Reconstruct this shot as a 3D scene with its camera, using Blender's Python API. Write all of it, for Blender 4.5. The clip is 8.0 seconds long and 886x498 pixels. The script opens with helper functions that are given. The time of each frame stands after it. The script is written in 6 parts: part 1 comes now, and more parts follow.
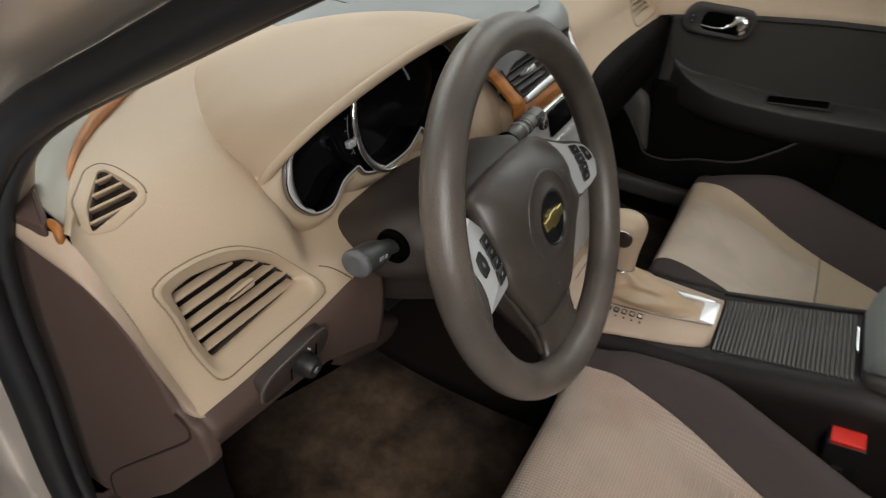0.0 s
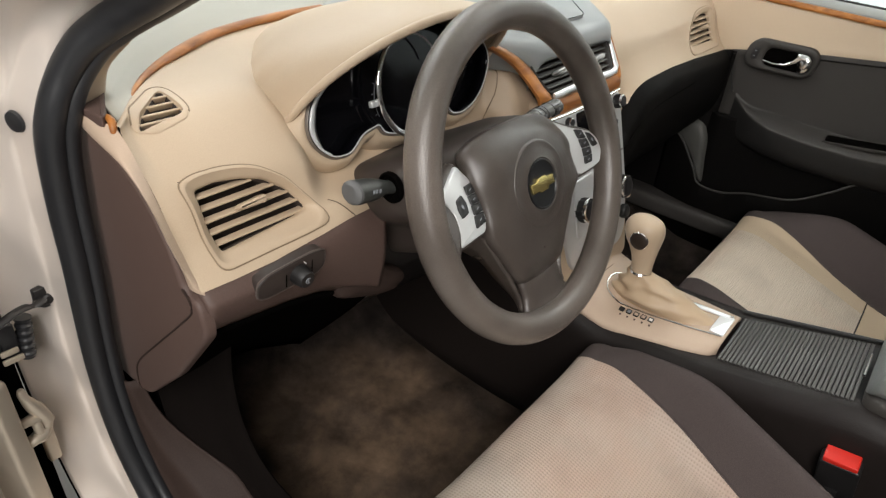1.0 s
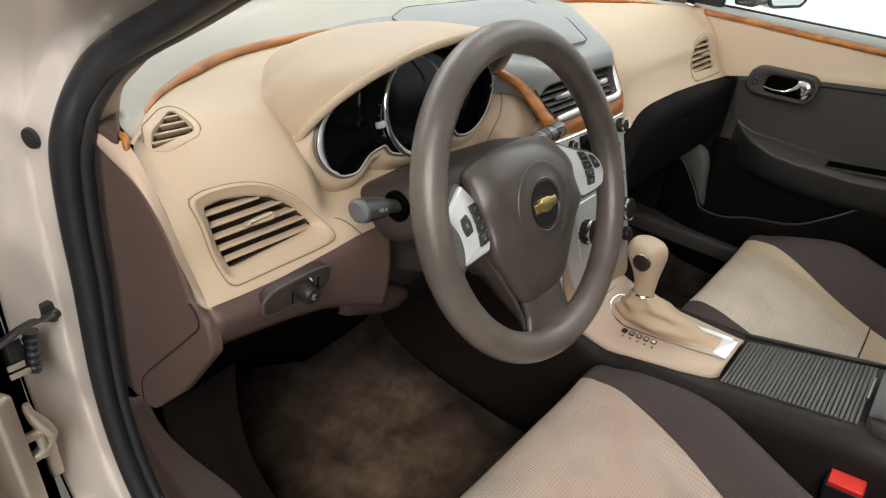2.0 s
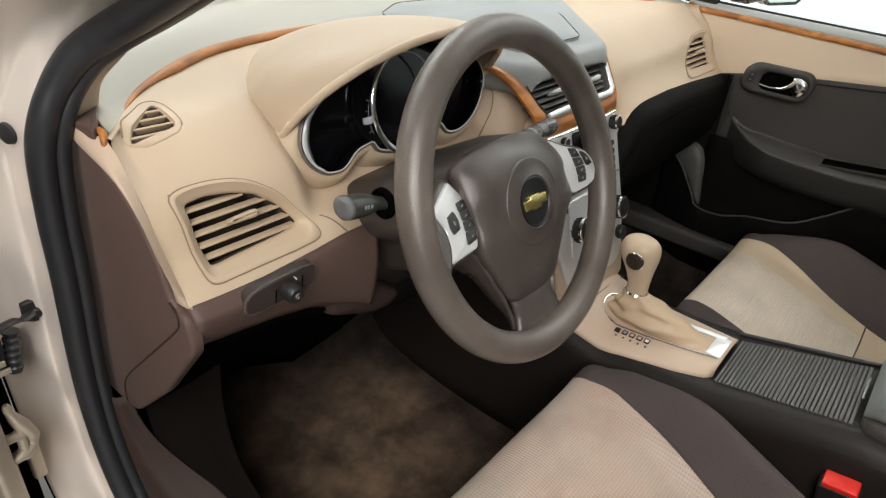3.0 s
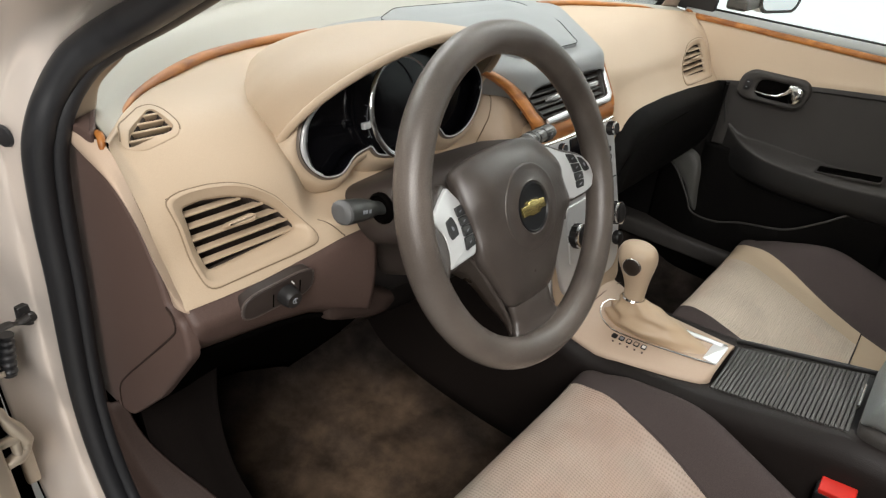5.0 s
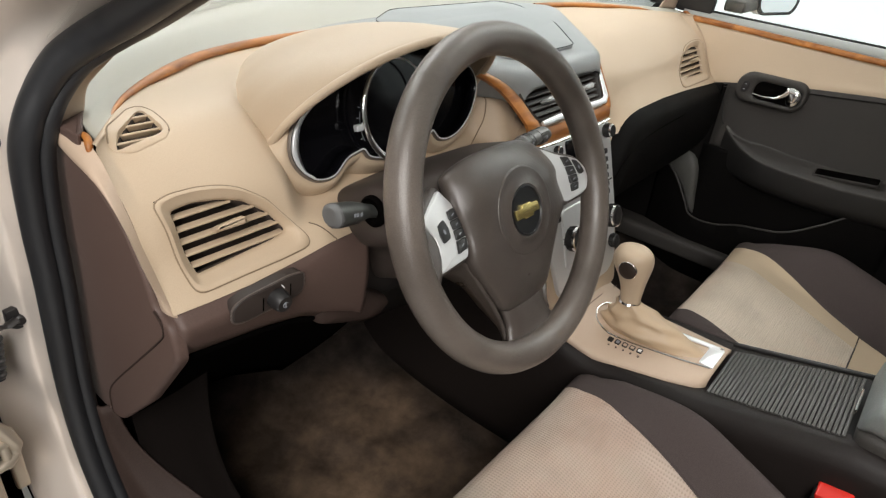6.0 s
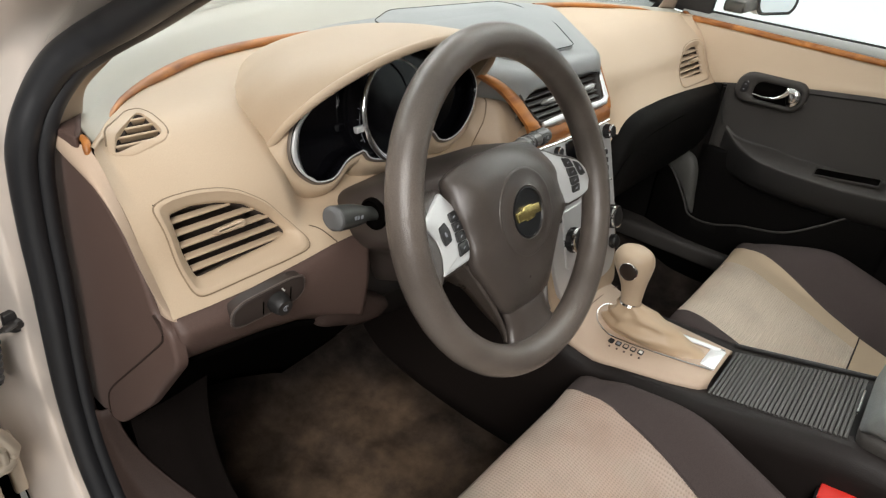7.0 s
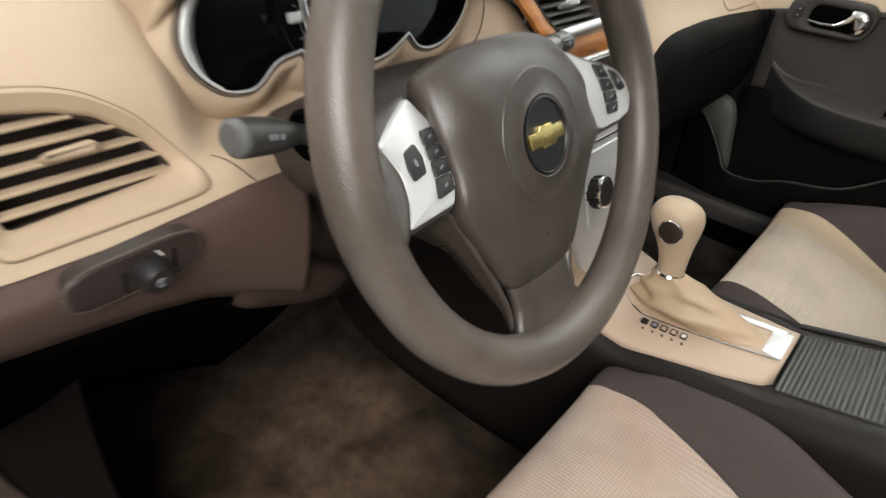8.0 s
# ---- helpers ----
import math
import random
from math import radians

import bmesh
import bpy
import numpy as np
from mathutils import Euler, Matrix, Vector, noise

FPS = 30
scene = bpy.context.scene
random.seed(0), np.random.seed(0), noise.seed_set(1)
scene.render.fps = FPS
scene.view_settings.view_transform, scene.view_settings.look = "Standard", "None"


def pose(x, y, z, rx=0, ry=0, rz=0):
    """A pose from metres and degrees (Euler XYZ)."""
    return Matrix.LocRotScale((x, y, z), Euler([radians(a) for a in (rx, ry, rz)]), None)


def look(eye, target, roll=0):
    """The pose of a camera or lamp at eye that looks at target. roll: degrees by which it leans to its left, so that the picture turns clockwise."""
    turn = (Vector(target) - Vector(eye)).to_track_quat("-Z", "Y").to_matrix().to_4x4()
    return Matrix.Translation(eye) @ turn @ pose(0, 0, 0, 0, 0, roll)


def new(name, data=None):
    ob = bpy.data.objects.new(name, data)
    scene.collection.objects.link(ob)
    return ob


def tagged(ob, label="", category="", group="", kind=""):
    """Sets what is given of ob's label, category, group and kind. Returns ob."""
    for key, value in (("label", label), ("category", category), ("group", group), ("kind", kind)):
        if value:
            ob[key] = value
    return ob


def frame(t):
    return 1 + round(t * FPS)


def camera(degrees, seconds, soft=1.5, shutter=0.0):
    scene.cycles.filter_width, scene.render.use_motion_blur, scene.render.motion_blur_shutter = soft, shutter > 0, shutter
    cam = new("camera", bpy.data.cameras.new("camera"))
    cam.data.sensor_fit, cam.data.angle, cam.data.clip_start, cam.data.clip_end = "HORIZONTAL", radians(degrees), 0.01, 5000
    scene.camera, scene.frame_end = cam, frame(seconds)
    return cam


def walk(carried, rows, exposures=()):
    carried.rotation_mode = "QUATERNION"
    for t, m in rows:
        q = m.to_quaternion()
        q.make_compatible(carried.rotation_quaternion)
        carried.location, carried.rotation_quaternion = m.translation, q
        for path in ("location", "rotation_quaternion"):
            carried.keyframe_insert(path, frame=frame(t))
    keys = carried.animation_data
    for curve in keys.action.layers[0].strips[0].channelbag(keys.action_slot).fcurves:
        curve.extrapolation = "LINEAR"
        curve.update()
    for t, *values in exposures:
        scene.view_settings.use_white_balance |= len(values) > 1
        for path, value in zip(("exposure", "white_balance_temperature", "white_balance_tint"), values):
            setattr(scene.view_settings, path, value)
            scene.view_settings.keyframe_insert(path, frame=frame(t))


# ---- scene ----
EXPOSURES = [(0.0, -0.62), (0.5, -0.24), (1.0, 0.0), (7.0, 0.0), (7.5, 0.0), (8.0, 0.2)]
cam = camera(69.68, 8.0, soft=1.3, shutter=0.4)
PATH = [
    (0.0, -0.8996, -0.1719, 1.2673, 54.18, -2.71, -60.11),
    (0.1, -0.8790, -0.1770, 1.2655, 53.60, -3.00, -58.15),
    (0.3, -0.8715, -0.2168, 1.2474, 54.30, -2.55, -54.62),
    (0.5, -0.8852, -0.2472, 1.2321, 54.87, -3.01, -52.19),
    (0.7, -0.9110, -0.2845, 1.2336, 55.87, -3.59, -50.74),
    (1.0, -0.9394, -0.3182, 1.2352, 57.22, -4.24, -50.07),
    (1.5, -0.9484, -0.3228, 1.2327, 58.64, -4.75, -49.45),
    (2.0, -0.9481, -0.3233, 1.2349, 59.29, -4.55, -49.57),
    (3.5, -0.9276, -0.3263, 1.2261, 59.22, -4.74, -49.82),
    (4.0, -0.9319, -0.3235, 1.2266, 59.30, -4.93, -49.80),
    (4.5, -0.9371, -0.3224, 1.2281, 59.50, -5.02, -49.90),
    (6.0, -0.9234, -0.3248, 1.2274, 59.80, -5.15, -49.93),
    (6.5, -0.9240, -0.3213, 1.2267, 59.83, -5.15, -50.00),
    (7.0, -0.9215, -0.3191, 1.2276, 59.79, -5.14, -50.13),
    (7.3, -0.9068, -0.3129, 1.2133, 59.08, -5.20, -50.05),
    (7.5, -0.8845, -0.3074, 1.1982, 58.08, -5.14, -49.47),
    (7.6, -0.8675, -0.2993, 1.1837, 57.83, -5.10, -49.36),
    (7.8, -0.8224, -0.2681, 1.1431, 57.37, -5.05, -49.52),
    (8.0, -0.7532, -0.2210, 1.0939, 57.24, -4.86, -50.06),
]
walk(cam, [(t, pose(x, y, z, a, b, c)) for t, x, y, z, a, b, c in PATH], EXPOSURES)

# ---- light ----
world = bpy.data.worlds.new("world")
scene.world = world
world.use_nodes = True
bg = world.node_tree.nodes["Background"]
bg.inputs[0].default_value = (0.95, 0.98, 1.0, 1)
bg.inputs[1].default_value = 0.35


def area(name, size_x, size_y, power, m, colour=(1, 1, 1)):
    la = bpy.data.lights.new(name, "AREA")
    la.shape, la.size, la.size_y, la.energy, la.color = "RECTANGLE", size_x, size_y, power, colour
    ob = new(name, la)
    ob.matrix_world = m
    return ob


# ceiling lamps of the booth, above the windscreen, beside the open door and beyond the far window
area("ceiling_lamp_front", 3.0, 1.2, 60, look((0.0, 1.9, 2.75), (0.0, 1.3, 0.6)), (0.99, 1.0, 0.99))
area("ceiling_lamp_door", 1.4, 2.4, 124, look((-2.05, -1.08, 2.62), (-0.55, -0.1, 0.7)), (1.0, 0.968, 0.935))
area("ceiling_lamp_far", 1.4, 3.0, 48, look((1.3, -0.1, 2.8), (0.3, -0.1, 0.6)), (0.98, 1.0, 0.98))

# ---- materials ----


def material(name, colour, rough=0.5, metal=0.0, second=None, scale=8.0, amount=0.5, bump=0.0, bump_scale=900.0, coat=0.0, spec=0.5, grain=0.0):
    """A surface with large soft variation towards a second colour and a fine grain in relief."""
    m = bpy.data.materials.new(name)
    m.use_nodes = True
    nt = m.node_tree
    b = nt.nodes["Principled BSDF"]
    b.inputs["Roughness"].default_value, b.inputs["Metallic"].default_value = rough, metal
    b.inputs["Coat Weight"].default_value = coat
    b.inputs["Specular IOR Level"].default_value = spec
    tc = nt.nodes.new("ShaderNodeTexCoord")
    n1 = nt.nodes.new("ShaderNodeTexNoise")
    n1.inputs["Scale"].default_value, n1.inputs["Detail"].default_value = scale, 5
    nt.links.new(tc.outputs["Object"], n1.inputs["Vector"])
    ramp = nt.nodes.new("ShaderNodeMapRange")
    ramp.inputs[1].default_value, ramp.inputs[2].default_value = 0.35, 0.7
    ramp.inputs[4].default_value = amount
    nt.links.new(n1.outputs["Fac"], ramp.inputs[0])
    mix = nt.nodes.new("ShaderNodeMix")
    mix.data_type = "RGBA"
    second = second or tuple(c * 0.88 for c in colour)
    mix.inputs[6].default_value, mix.inputs[7].default_value = (*colour, 1), (*second, 1)
    nt.links.new(ramp.outputs[0], mix.inputs[0])
    nt.links.new(mix.outputs[2], b.inputs["Base Color"])
    if bump:
        n2 = nt.nodes.new("ShaderNodeTexNoise")
        n2.inputs["Scale"].default_value, n2.inputs["Detail"].default_value = bump_scale, 3
        nt.links.new(tc.outputs["Object"], n2.inputs["Vector"])
        bp = nt.nodes.new("ShaderNodeBump")
        bp.inputs["Strength"].default_value, bp.inputs["Distance"].default_value = bump, 0.001
        nt.links.new(n2.outputs["Fac"], bp.inputs["Height"])
        nt.links.new(bp.outputs[0], b.inputs["Normal"])
        rr = nt.nodes.new("ShaderNodeMapRange")
        rr.inputs[3].default_value, rr.inputs[4].default_value = rough - 0.06, rough + 0.06
        nt.links.new(n1.outputs["Fac"], rr.inputs[0])
        nt.links.new(rr.outputs[0], b.inputs["Roughness"])
        if grain:
            gr = nt.nodes.new("ShaderNodeMapRange")
            gr.inputs[1].default_value, gr.inputs[2].default_value = 0.3, 0.7
            gr.inputs[3].default_value, gr.inputs[4].default_value = 1 - grain, 1 + grain
            nt.links.new(n2.outputs["Fac"], gr.inputs[0])
            mul = nt.nodes.new("ShaderNodeVectorMath")
            mul.operation = "SCALE"
            nt.links.new(mix.outputs[2], mul.inputs[0])
            nt.links.new(gr.outputs[0], mul.inputs["Scale"])
            nt.links.new(mul.outputs[0], b.inputs["Base Color"])
    return m


def wood_material():
    m = material("wood", (0.36, 0.135, 0.03), 0.40, coat=0.06)
    nt = m.node_tree
    b = nt.nodes["Principled BSDF"]
    tc = nt.nodes.new("ShaderNodeTexCoord")
    mp = nt.nodes.new("ShaderNodeMapping")
    mp.inputs["Scale"].default_value = (9, 22, 60)
    nz = nt.nodes.new("ShaderNodeTexNoise")
    nz.inputs["Scale"].default_value, nz.inputs["Detail"].default_value, nz.inputs["Distortion"].default_value = 1.0, 6, 1.2
    cr = nt.nodes.new("ShaderNodeValToRGB")
    cr.color_ramp.elements[0].position, cr.color_ramp.elements[0].color = 0.30, (0.205, 0.066, 0.012, 1)
    cr.color_ramp.elements[1].position, cr.color_ramp.elements[1].color = 0.72, (0.49, 0.190, 0.042, 1)
    nt.links.new(tc.outputs["Object"], mp.inputs[0])
    nt.links.new(mp.outputs[0], nz.inputs["Vector"])
    nt.links.new(nz.outputs["Fac"], cr.inputs[0])
    nt.links.new(cr.outputs[0], b.inputs["Base Color"])
    return m


def weave_material(name, colour, second, pitch, depth=0.42):
    """Open mesh cloth: rows of small dimples, staggered."""
    m = material(name, colour, 0.9, second=second, scale=7, amount=0.5, spec=0.2)
    nt = m.node_tree
    b = nt.nodes["Principled BSDF"]
    tc = nt.nodes.new("ShaderNodeTexCoord")
    sep = nt.nodes.new("ShaderNodeSeparateXYZ")
    nt.links.new(tc.outputs["Object"], sep.inputs[0])

    def calc(op, a, c=None):
        n = nt.nodes.new("ShaderNodeMath")
        n.operation = op
        for i, v in enumerate((a, c)):
            if v is None:
                continue
            if isinstance(v, (int, float)):
                n.inputs[i].default_value = v
            else:
                nt.links.new(v, n.inputs[i])
        return n.outputs[0]

    k = 2 * math.pi / pitch
    s1 = calc("SINE", calc("MULTIPLY", calc("ADD", sep.outputs[0], sep.outputs[1]), k * 0.7))
    s2 = calc("SINE", calc("MULTIPLY", calc("SUBTRACT", sep.outputs[0], sep.outputs[1]), k * 0.7))
    hole = calc("MULTIPLY", s1, s2)
    fac = nt.nodes.new("ShaderNodeMapRange")
    fac.inputs[1].default_value, fac.inputs[2].default_value, fac.inputs[4].default_value = 0.05, 0.9, depth
    nt.links.new(hole, fac.inputs[0])
    old = b.inputs["Base Color"].links[0].from_socket
    for size, tone, most, shift in ((5.0, (1.02, 0.90, 0.86), 0.9, 0.0), (9.0, (0.74, 0.74, 0.74), 0.7, 3.7)):
        mp = nt.nodes.new("ShaderNodeMapping")
        mp.inputs["Location"].default_value = (shift, shift * 0.7, 0)
        nt.links.new(tc.outputs["Object"], mp.inputs[0])
        nz = nt.nodes.new("ShaderNodeTexNoise")
        nz.inputs["Scale"].default_value, nz.inputs["Detail"].default_value = size, 3
        nt.links.new(mp.outputs[0], nz.inputs["Vector"])
        mr = nt.nodes.new("ShaderNodeMapRange")
        mr.inputs[1].default_value, mr.inputs[2].default_value, mr.inputs[4].default_value = 0.48, 0.68, most
        nt.links.new(nz.outputs["Fac"], mr.inputs[0])
        worn = nt.nodes.new("ShaderNodeMix")
        worn.data_type, worn.blend_type = "RGBA", "MULTIPLY"
        worn.inputs[7].default_value = (*tone, 1)
        nt.links.new(mr.outputs[0], worn.inputs[0])
        nt.links.new(old, worn.inputs[6])
        old = worn.outputs[2]
    mix = nt.nodes.new("ShaderNodeMix")
    mix.data_type = "RGBA"
    mix.inputs[7].default_value = (*[c * 0.4 for c in colour], 1)
    nt.links.new(fac.outputs[0], mix.inputs[0])
    nt.links.new(old, mix.inputs[6])
    nt.links.new(mix.outputs[2], b.inputs["Base Color"])
    bp = nt.nodes.new("ShaderNodeBump")
    bp.inputs["Strength"].default_value, bp.inputs["Distance"].default_value, bp.invert = 0.5, 0.0012, True
    nt.links.new(hole, bp.inputs["Height"])
    nt.links.new(bp.outputs[0], b.inputs["Normal"])
    return m


def carpet_material():
    """Dark pile with a trodden, dusty golden-brown patch; footwell light and shade are painted into it."""
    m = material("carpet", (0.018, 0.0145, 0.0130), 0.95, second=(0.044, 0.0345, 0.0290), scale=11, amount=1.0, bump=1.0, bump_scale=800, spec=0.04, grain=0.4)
    nt = m.node_tree
    b = nt.nodes["Principled BSDF"]
    old = b.inputs["Base Color"].links[0].from_socket
    tc = nt.nodes.new("ShaderNodeTexCoord")
    warp = nt.nodes.new("ShaderNodeTexNoise")
    warp.inputs["Scale"].default_value, warp.inputs["Detail"].default_value, warp.inputs["Distortion"].default_value = 7.0, 6, 0.35
    nt.links.new(tc.outputs["Object"], warp.inputs["Vector"])
    # round fade of the dusty patch also stands for light dying into shade
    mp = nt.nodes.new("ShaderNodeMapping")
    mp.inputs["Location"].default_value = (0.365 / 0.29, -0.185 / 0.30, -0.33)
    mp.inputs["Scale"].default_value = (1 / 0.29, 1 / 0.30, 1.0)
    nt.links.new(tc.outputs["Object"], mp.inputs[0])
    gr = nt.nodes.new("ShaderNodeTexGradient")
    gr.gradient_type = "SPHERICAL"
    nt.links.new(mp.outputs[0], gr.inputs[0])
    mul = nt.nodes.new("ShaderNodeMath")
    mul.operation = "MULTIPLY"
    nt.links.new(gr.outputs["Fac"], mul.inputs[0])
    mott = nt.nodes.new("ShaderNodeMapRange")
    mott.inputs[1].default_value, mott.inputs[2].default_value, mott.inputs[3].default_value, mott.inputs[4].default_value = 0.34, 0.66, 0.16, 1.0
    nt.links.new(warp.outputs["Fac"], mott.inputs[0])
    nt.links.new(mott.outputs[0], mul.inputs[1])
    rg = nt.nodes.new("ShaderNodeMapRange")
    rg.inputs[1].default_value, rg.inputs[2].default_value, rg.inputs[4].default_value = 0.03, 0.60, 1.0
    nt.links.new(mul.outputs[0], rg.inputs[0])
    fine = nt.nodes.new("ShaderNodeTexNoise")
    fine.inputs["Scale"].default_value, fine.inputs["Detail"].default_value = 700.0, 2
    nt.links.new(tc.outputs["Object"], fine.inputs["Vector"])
    dust_and_light = nt.nodes.new("ShaderNodeMix")
    dust_and_light.data_type = "RGBA"
    dust_and_light.inputs[6].default_value, dust_and_light.inputs[7].default_value = (0.092, 0.062, 0.042, 1), (0.185, 0.126, 0.082, 1)
    nt.links.new(fine.outputs["Fac"], dust_and_light.inputs[0])
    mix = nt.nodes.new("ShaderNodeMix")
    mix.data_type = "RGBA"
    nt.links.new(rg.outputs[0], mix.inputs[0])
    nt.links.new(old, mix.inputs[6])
    nt.links.new(dust_and_light.outputs[2], mix.inputs[7])
    tuft = nt.nodes.new("ShaderNodeTexNoise")
    tuft.inputs["Scale"].default_value, tuft.inputs["Detail"].default_value, tuft.inputs["Roughness"].default_value = 20.0, 6, 0.6
    nt.links.new(tc.outputs["Object"], tuft.inputs["Vector"])
    worn = nt.nodes.new("ShaderNodeMapRange")
    worn.inputs[1].default_value, worn.inputs[2].default_value, worn.inputs[3].default_value, worn.inputs[4].default_value = 0.30, 0.70, 0.55, 1.40
    nt.links.new(tuft.outputs["Fac"], worn.inputs[0])
    mul2 = nt.nodes.new("ShaderNodeVectorMath")
    mul2.operation = "SCALE"
    nt.links.new(mix.outputs[2], mul2.inputs[0])
    nt.links.new(worn.outputs[0], mul2.inputs["Scale"])
    nt.links.new(mul2.outputs[0], b.inputs["Base Color"])
    return m


def glass_material(name, tint=(1, 1, 1), rough=0.0):
    m = bpy.data.materials.new(name)
    m.use_nodes = True
    b = m.node_tree.nodes["Principled BSDF"]
    b.inputs["Base Color"].default_value = (*tint, 1)
    b.inputs["Roughness"].default_value, b.inputs["IOR"].default_value, b.inputs["Transmission Weight"].default_value = rough, 1.45, 1
    return m


BEIGE = material("beige_vinyl", (0.495, 0.384, 0.272), 0.48, second=(0.452, 0.347, 0.242), scale=5, bump=0.2, bump_scale=1100, grain=0.05)
BEIGE_SMOOTH = material("beige_plastic", (0.470, 0.360, 0.252), 0.42, scale=6, bump=0.06, grain=0.03)
BROWN = material("brown_plastic", (0.094, 0.0605, 0.0505), 0.5, scale=6, bump=0.3, bump_scale=1000, grain=0.15, spec=0.3)
BLACK = material("black_plastic", (0.012, 0.011, 0.011), 0.45, scale=6, bump=0.15, bump_scale=1300)
CHARCOAL = material("charcoal_vinyl", (0.037, 0.0335, 0.0305), 0.55, second=(0.046, 0.042, 0.038), scale=7, bump=0.3, bump_scale=900, spec=0.35, grain=0.25)
# charcoal vinyl made near black for the shade low on the passenger side
CHARCOAL_SHADED = material("shaded_charcoal_vinyl", (0.0038, 0.0033, 0.0030), 0.68, scale=7, bump=0.3, bump_scale=900, spec=0.09, grain=0.25)
KICK = material("dark_brown_plastic", (0.036, 0.0235, 0.0195), 0.6, scale=9, bump=0.3, bump_scale=700, spec=0.15, grain=0.2)
GREY_TOP = material("grey_vinyl", (0.25, 0.262, 0.262), 0.38, scale=5, bump=0.12, bump_scale=1300)
TAUPE = material("taupe_leather", (0.069, 0.057, 0.0495), 0.30, second=(0.052, 0.042, 0.036), scale=30, amount=1.0, bump=0.3, bump_scale=1000, grain=0.16, spec=0.65)
RIM = material("worn_rim_leather", (0.132, 0.110, 0.094), 0.31, second=(0.058, 0.047, 0.039), scale=10, amount=1.0, bump=0.35, bump_scale=900, grain=0.18, spec=0.6)
SILVER = material("silver_paint", (0.64, 0.64, 0.635), 0.38, 0.5, scale=30, amount=0.3)
CHROME = material("chrome", (0.86, 0.86, 0.86), 0.14, 1.0, scale=20, amount=0.2)
RUBBER = material("black_rubber", (0.016, 0.0165, 0.0185), 0.42, scale=14, bump=0.1, bump_scale=600)
PAINT = material("champagne_paint", (0.82, 0.74, 0.67), 0.34, 0.42, second=(0.75, 0.67, 0.60), scale=4, coat=0.2)
HINGE = material("painted_steel", (0.52, 0.45, 0.36), 0.35, 0.5, scale=30, bump=0.1)
WOOD = wood_material()
BEIGE_ROSE = material("rose_beige_plastic", (0.50, 0.378, 0.282), 0.55, scale=6, bump=0.08, grain=0.04)
SEAT_MESH = weave_material("seat_mesh_cloth", (0.465, 0.390, 0.328), (0.40, 0.320, 0.268), 0.0060)
# the seat mesh in a paler copy, for stronger light on the passenger side
SEAT_MESH_LIT = weave_material("lit_seat_mesh_cloth", (0.60, 0.51, 0.415), (0.55, 0.46, 0.365), 0.0060, 0.3)
SEAT_BEIGE = material("seat_beige_cloth", (0.52, 0.41, 0.29), 0.85, scale=9, bump=0.35, bump_scale=1800, spec=0.2)
SEAT_DARK = material("seat_dark_cloth", (0.060, 0.047, 0.045), 0.85, second=(0.070, 0.056, 0.052), scale=10, bump=0.5, bump_scale=1200, spec=0.2, grain=0.22)
CARPET = carpet_material()
CONSOLE = material("console_brown", (0.0125, 0.0095, 0.0085), 0.45, scale=9, bump=0.3, bump_scale=800, spec=0.22, grain=0.2)
GLOSS_BLACK = material("gloss_black", (0.003, 0.003, 0.004), 0.12, scale=6, spec=0.25)
# near-black for joints, and for shade in hollows, gaps and under panels
DARK = material("shade_and_joint_black", (0.0025, 0.0022, 0.002), 0.9, scale=6, spec=0.0)
RED = material("red_plastic", (0.58, 0.022, 0.013), 0.35, scale=20)
GOLD = material("gold_metal", (0.65, 0.52, 0.20), 0.25, 0.9, scale=40)
WHITE_MARK = material("white_mark", (0.75, 0.75, 0.72), 0.5, scale=50)
GREY_MARK = material("grey_mark", (0.22, 0.23, 0.25), 0.5, scale=50)
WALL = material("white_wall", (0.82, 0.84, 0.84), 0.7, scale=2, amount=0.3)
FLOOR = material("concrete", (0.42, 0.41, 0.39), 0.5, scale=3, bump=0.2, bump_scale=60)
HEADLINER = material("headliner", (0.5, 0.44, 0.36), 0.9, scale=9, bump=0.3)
# wall beyond the far window; added emission makes it look brightly lit
GLOW_WALL = material("glowing_wall", (0.82, 0.84, 0.84), 0.7, scale=2, amount=0.3)
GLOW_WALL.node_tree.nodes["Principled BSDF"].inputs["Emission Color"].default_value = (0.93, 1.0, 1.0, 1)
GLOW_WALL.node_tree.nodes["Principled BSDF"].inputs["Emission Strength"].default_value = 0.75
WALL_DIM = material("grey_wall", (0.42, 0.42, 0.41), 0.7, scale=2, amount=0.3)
GLASS = glass_material("clear_glass", (0.97, 1.0, 0.985))
MIRROR = material("mirror_silver", (0.85, 0.87, 0.88), 0.02, 1.0, scale=4, amount=0.1)

# ---- building tools ----


def thing(name, at, label, category, group="", kind=""):
    ob = new(name)
    ob.location = at
    ob.empty_display_size = 0.05
    return tagged(ob, label, category, group, kind)


def part(name, bm, mat, parent=None, label="", smooth=40, solid=0.0, bevel=0.0):
    """One mesh, in world places, under a thing or a part."""
    bmesh.ops.recalc_face_normals(bm, faces=bm.faces[:])
    me = bpy.data.meshes.new(name)
    bm.to_mesh(me)
    bm.free()
    me.materials.append(mat)
    if smooth:
        me.shade_smooth()
        me.set_sharp_from_angle(angle=radians(smooth))
    ob = new(name, me)
    if parent is not None:
        ob.parent = parent
        if parent.type == "EMPTY":
            ob.matrix_parent_inverse = Matrix.Translation(-parent.location)
    if solid:
        mod = ob.modifiers.new("thickness", "SOLIDIFY")
        mod.thickness, mod.offset = solid, -1.0
    if bevel:
        mod = ob.modifiers.new("edge", "BEVEL")
        mod.width, mod.segments, mod.limit_method = bevel, 2, "ANGLE"
    if label:
        tagged(ob, label)
    return ob


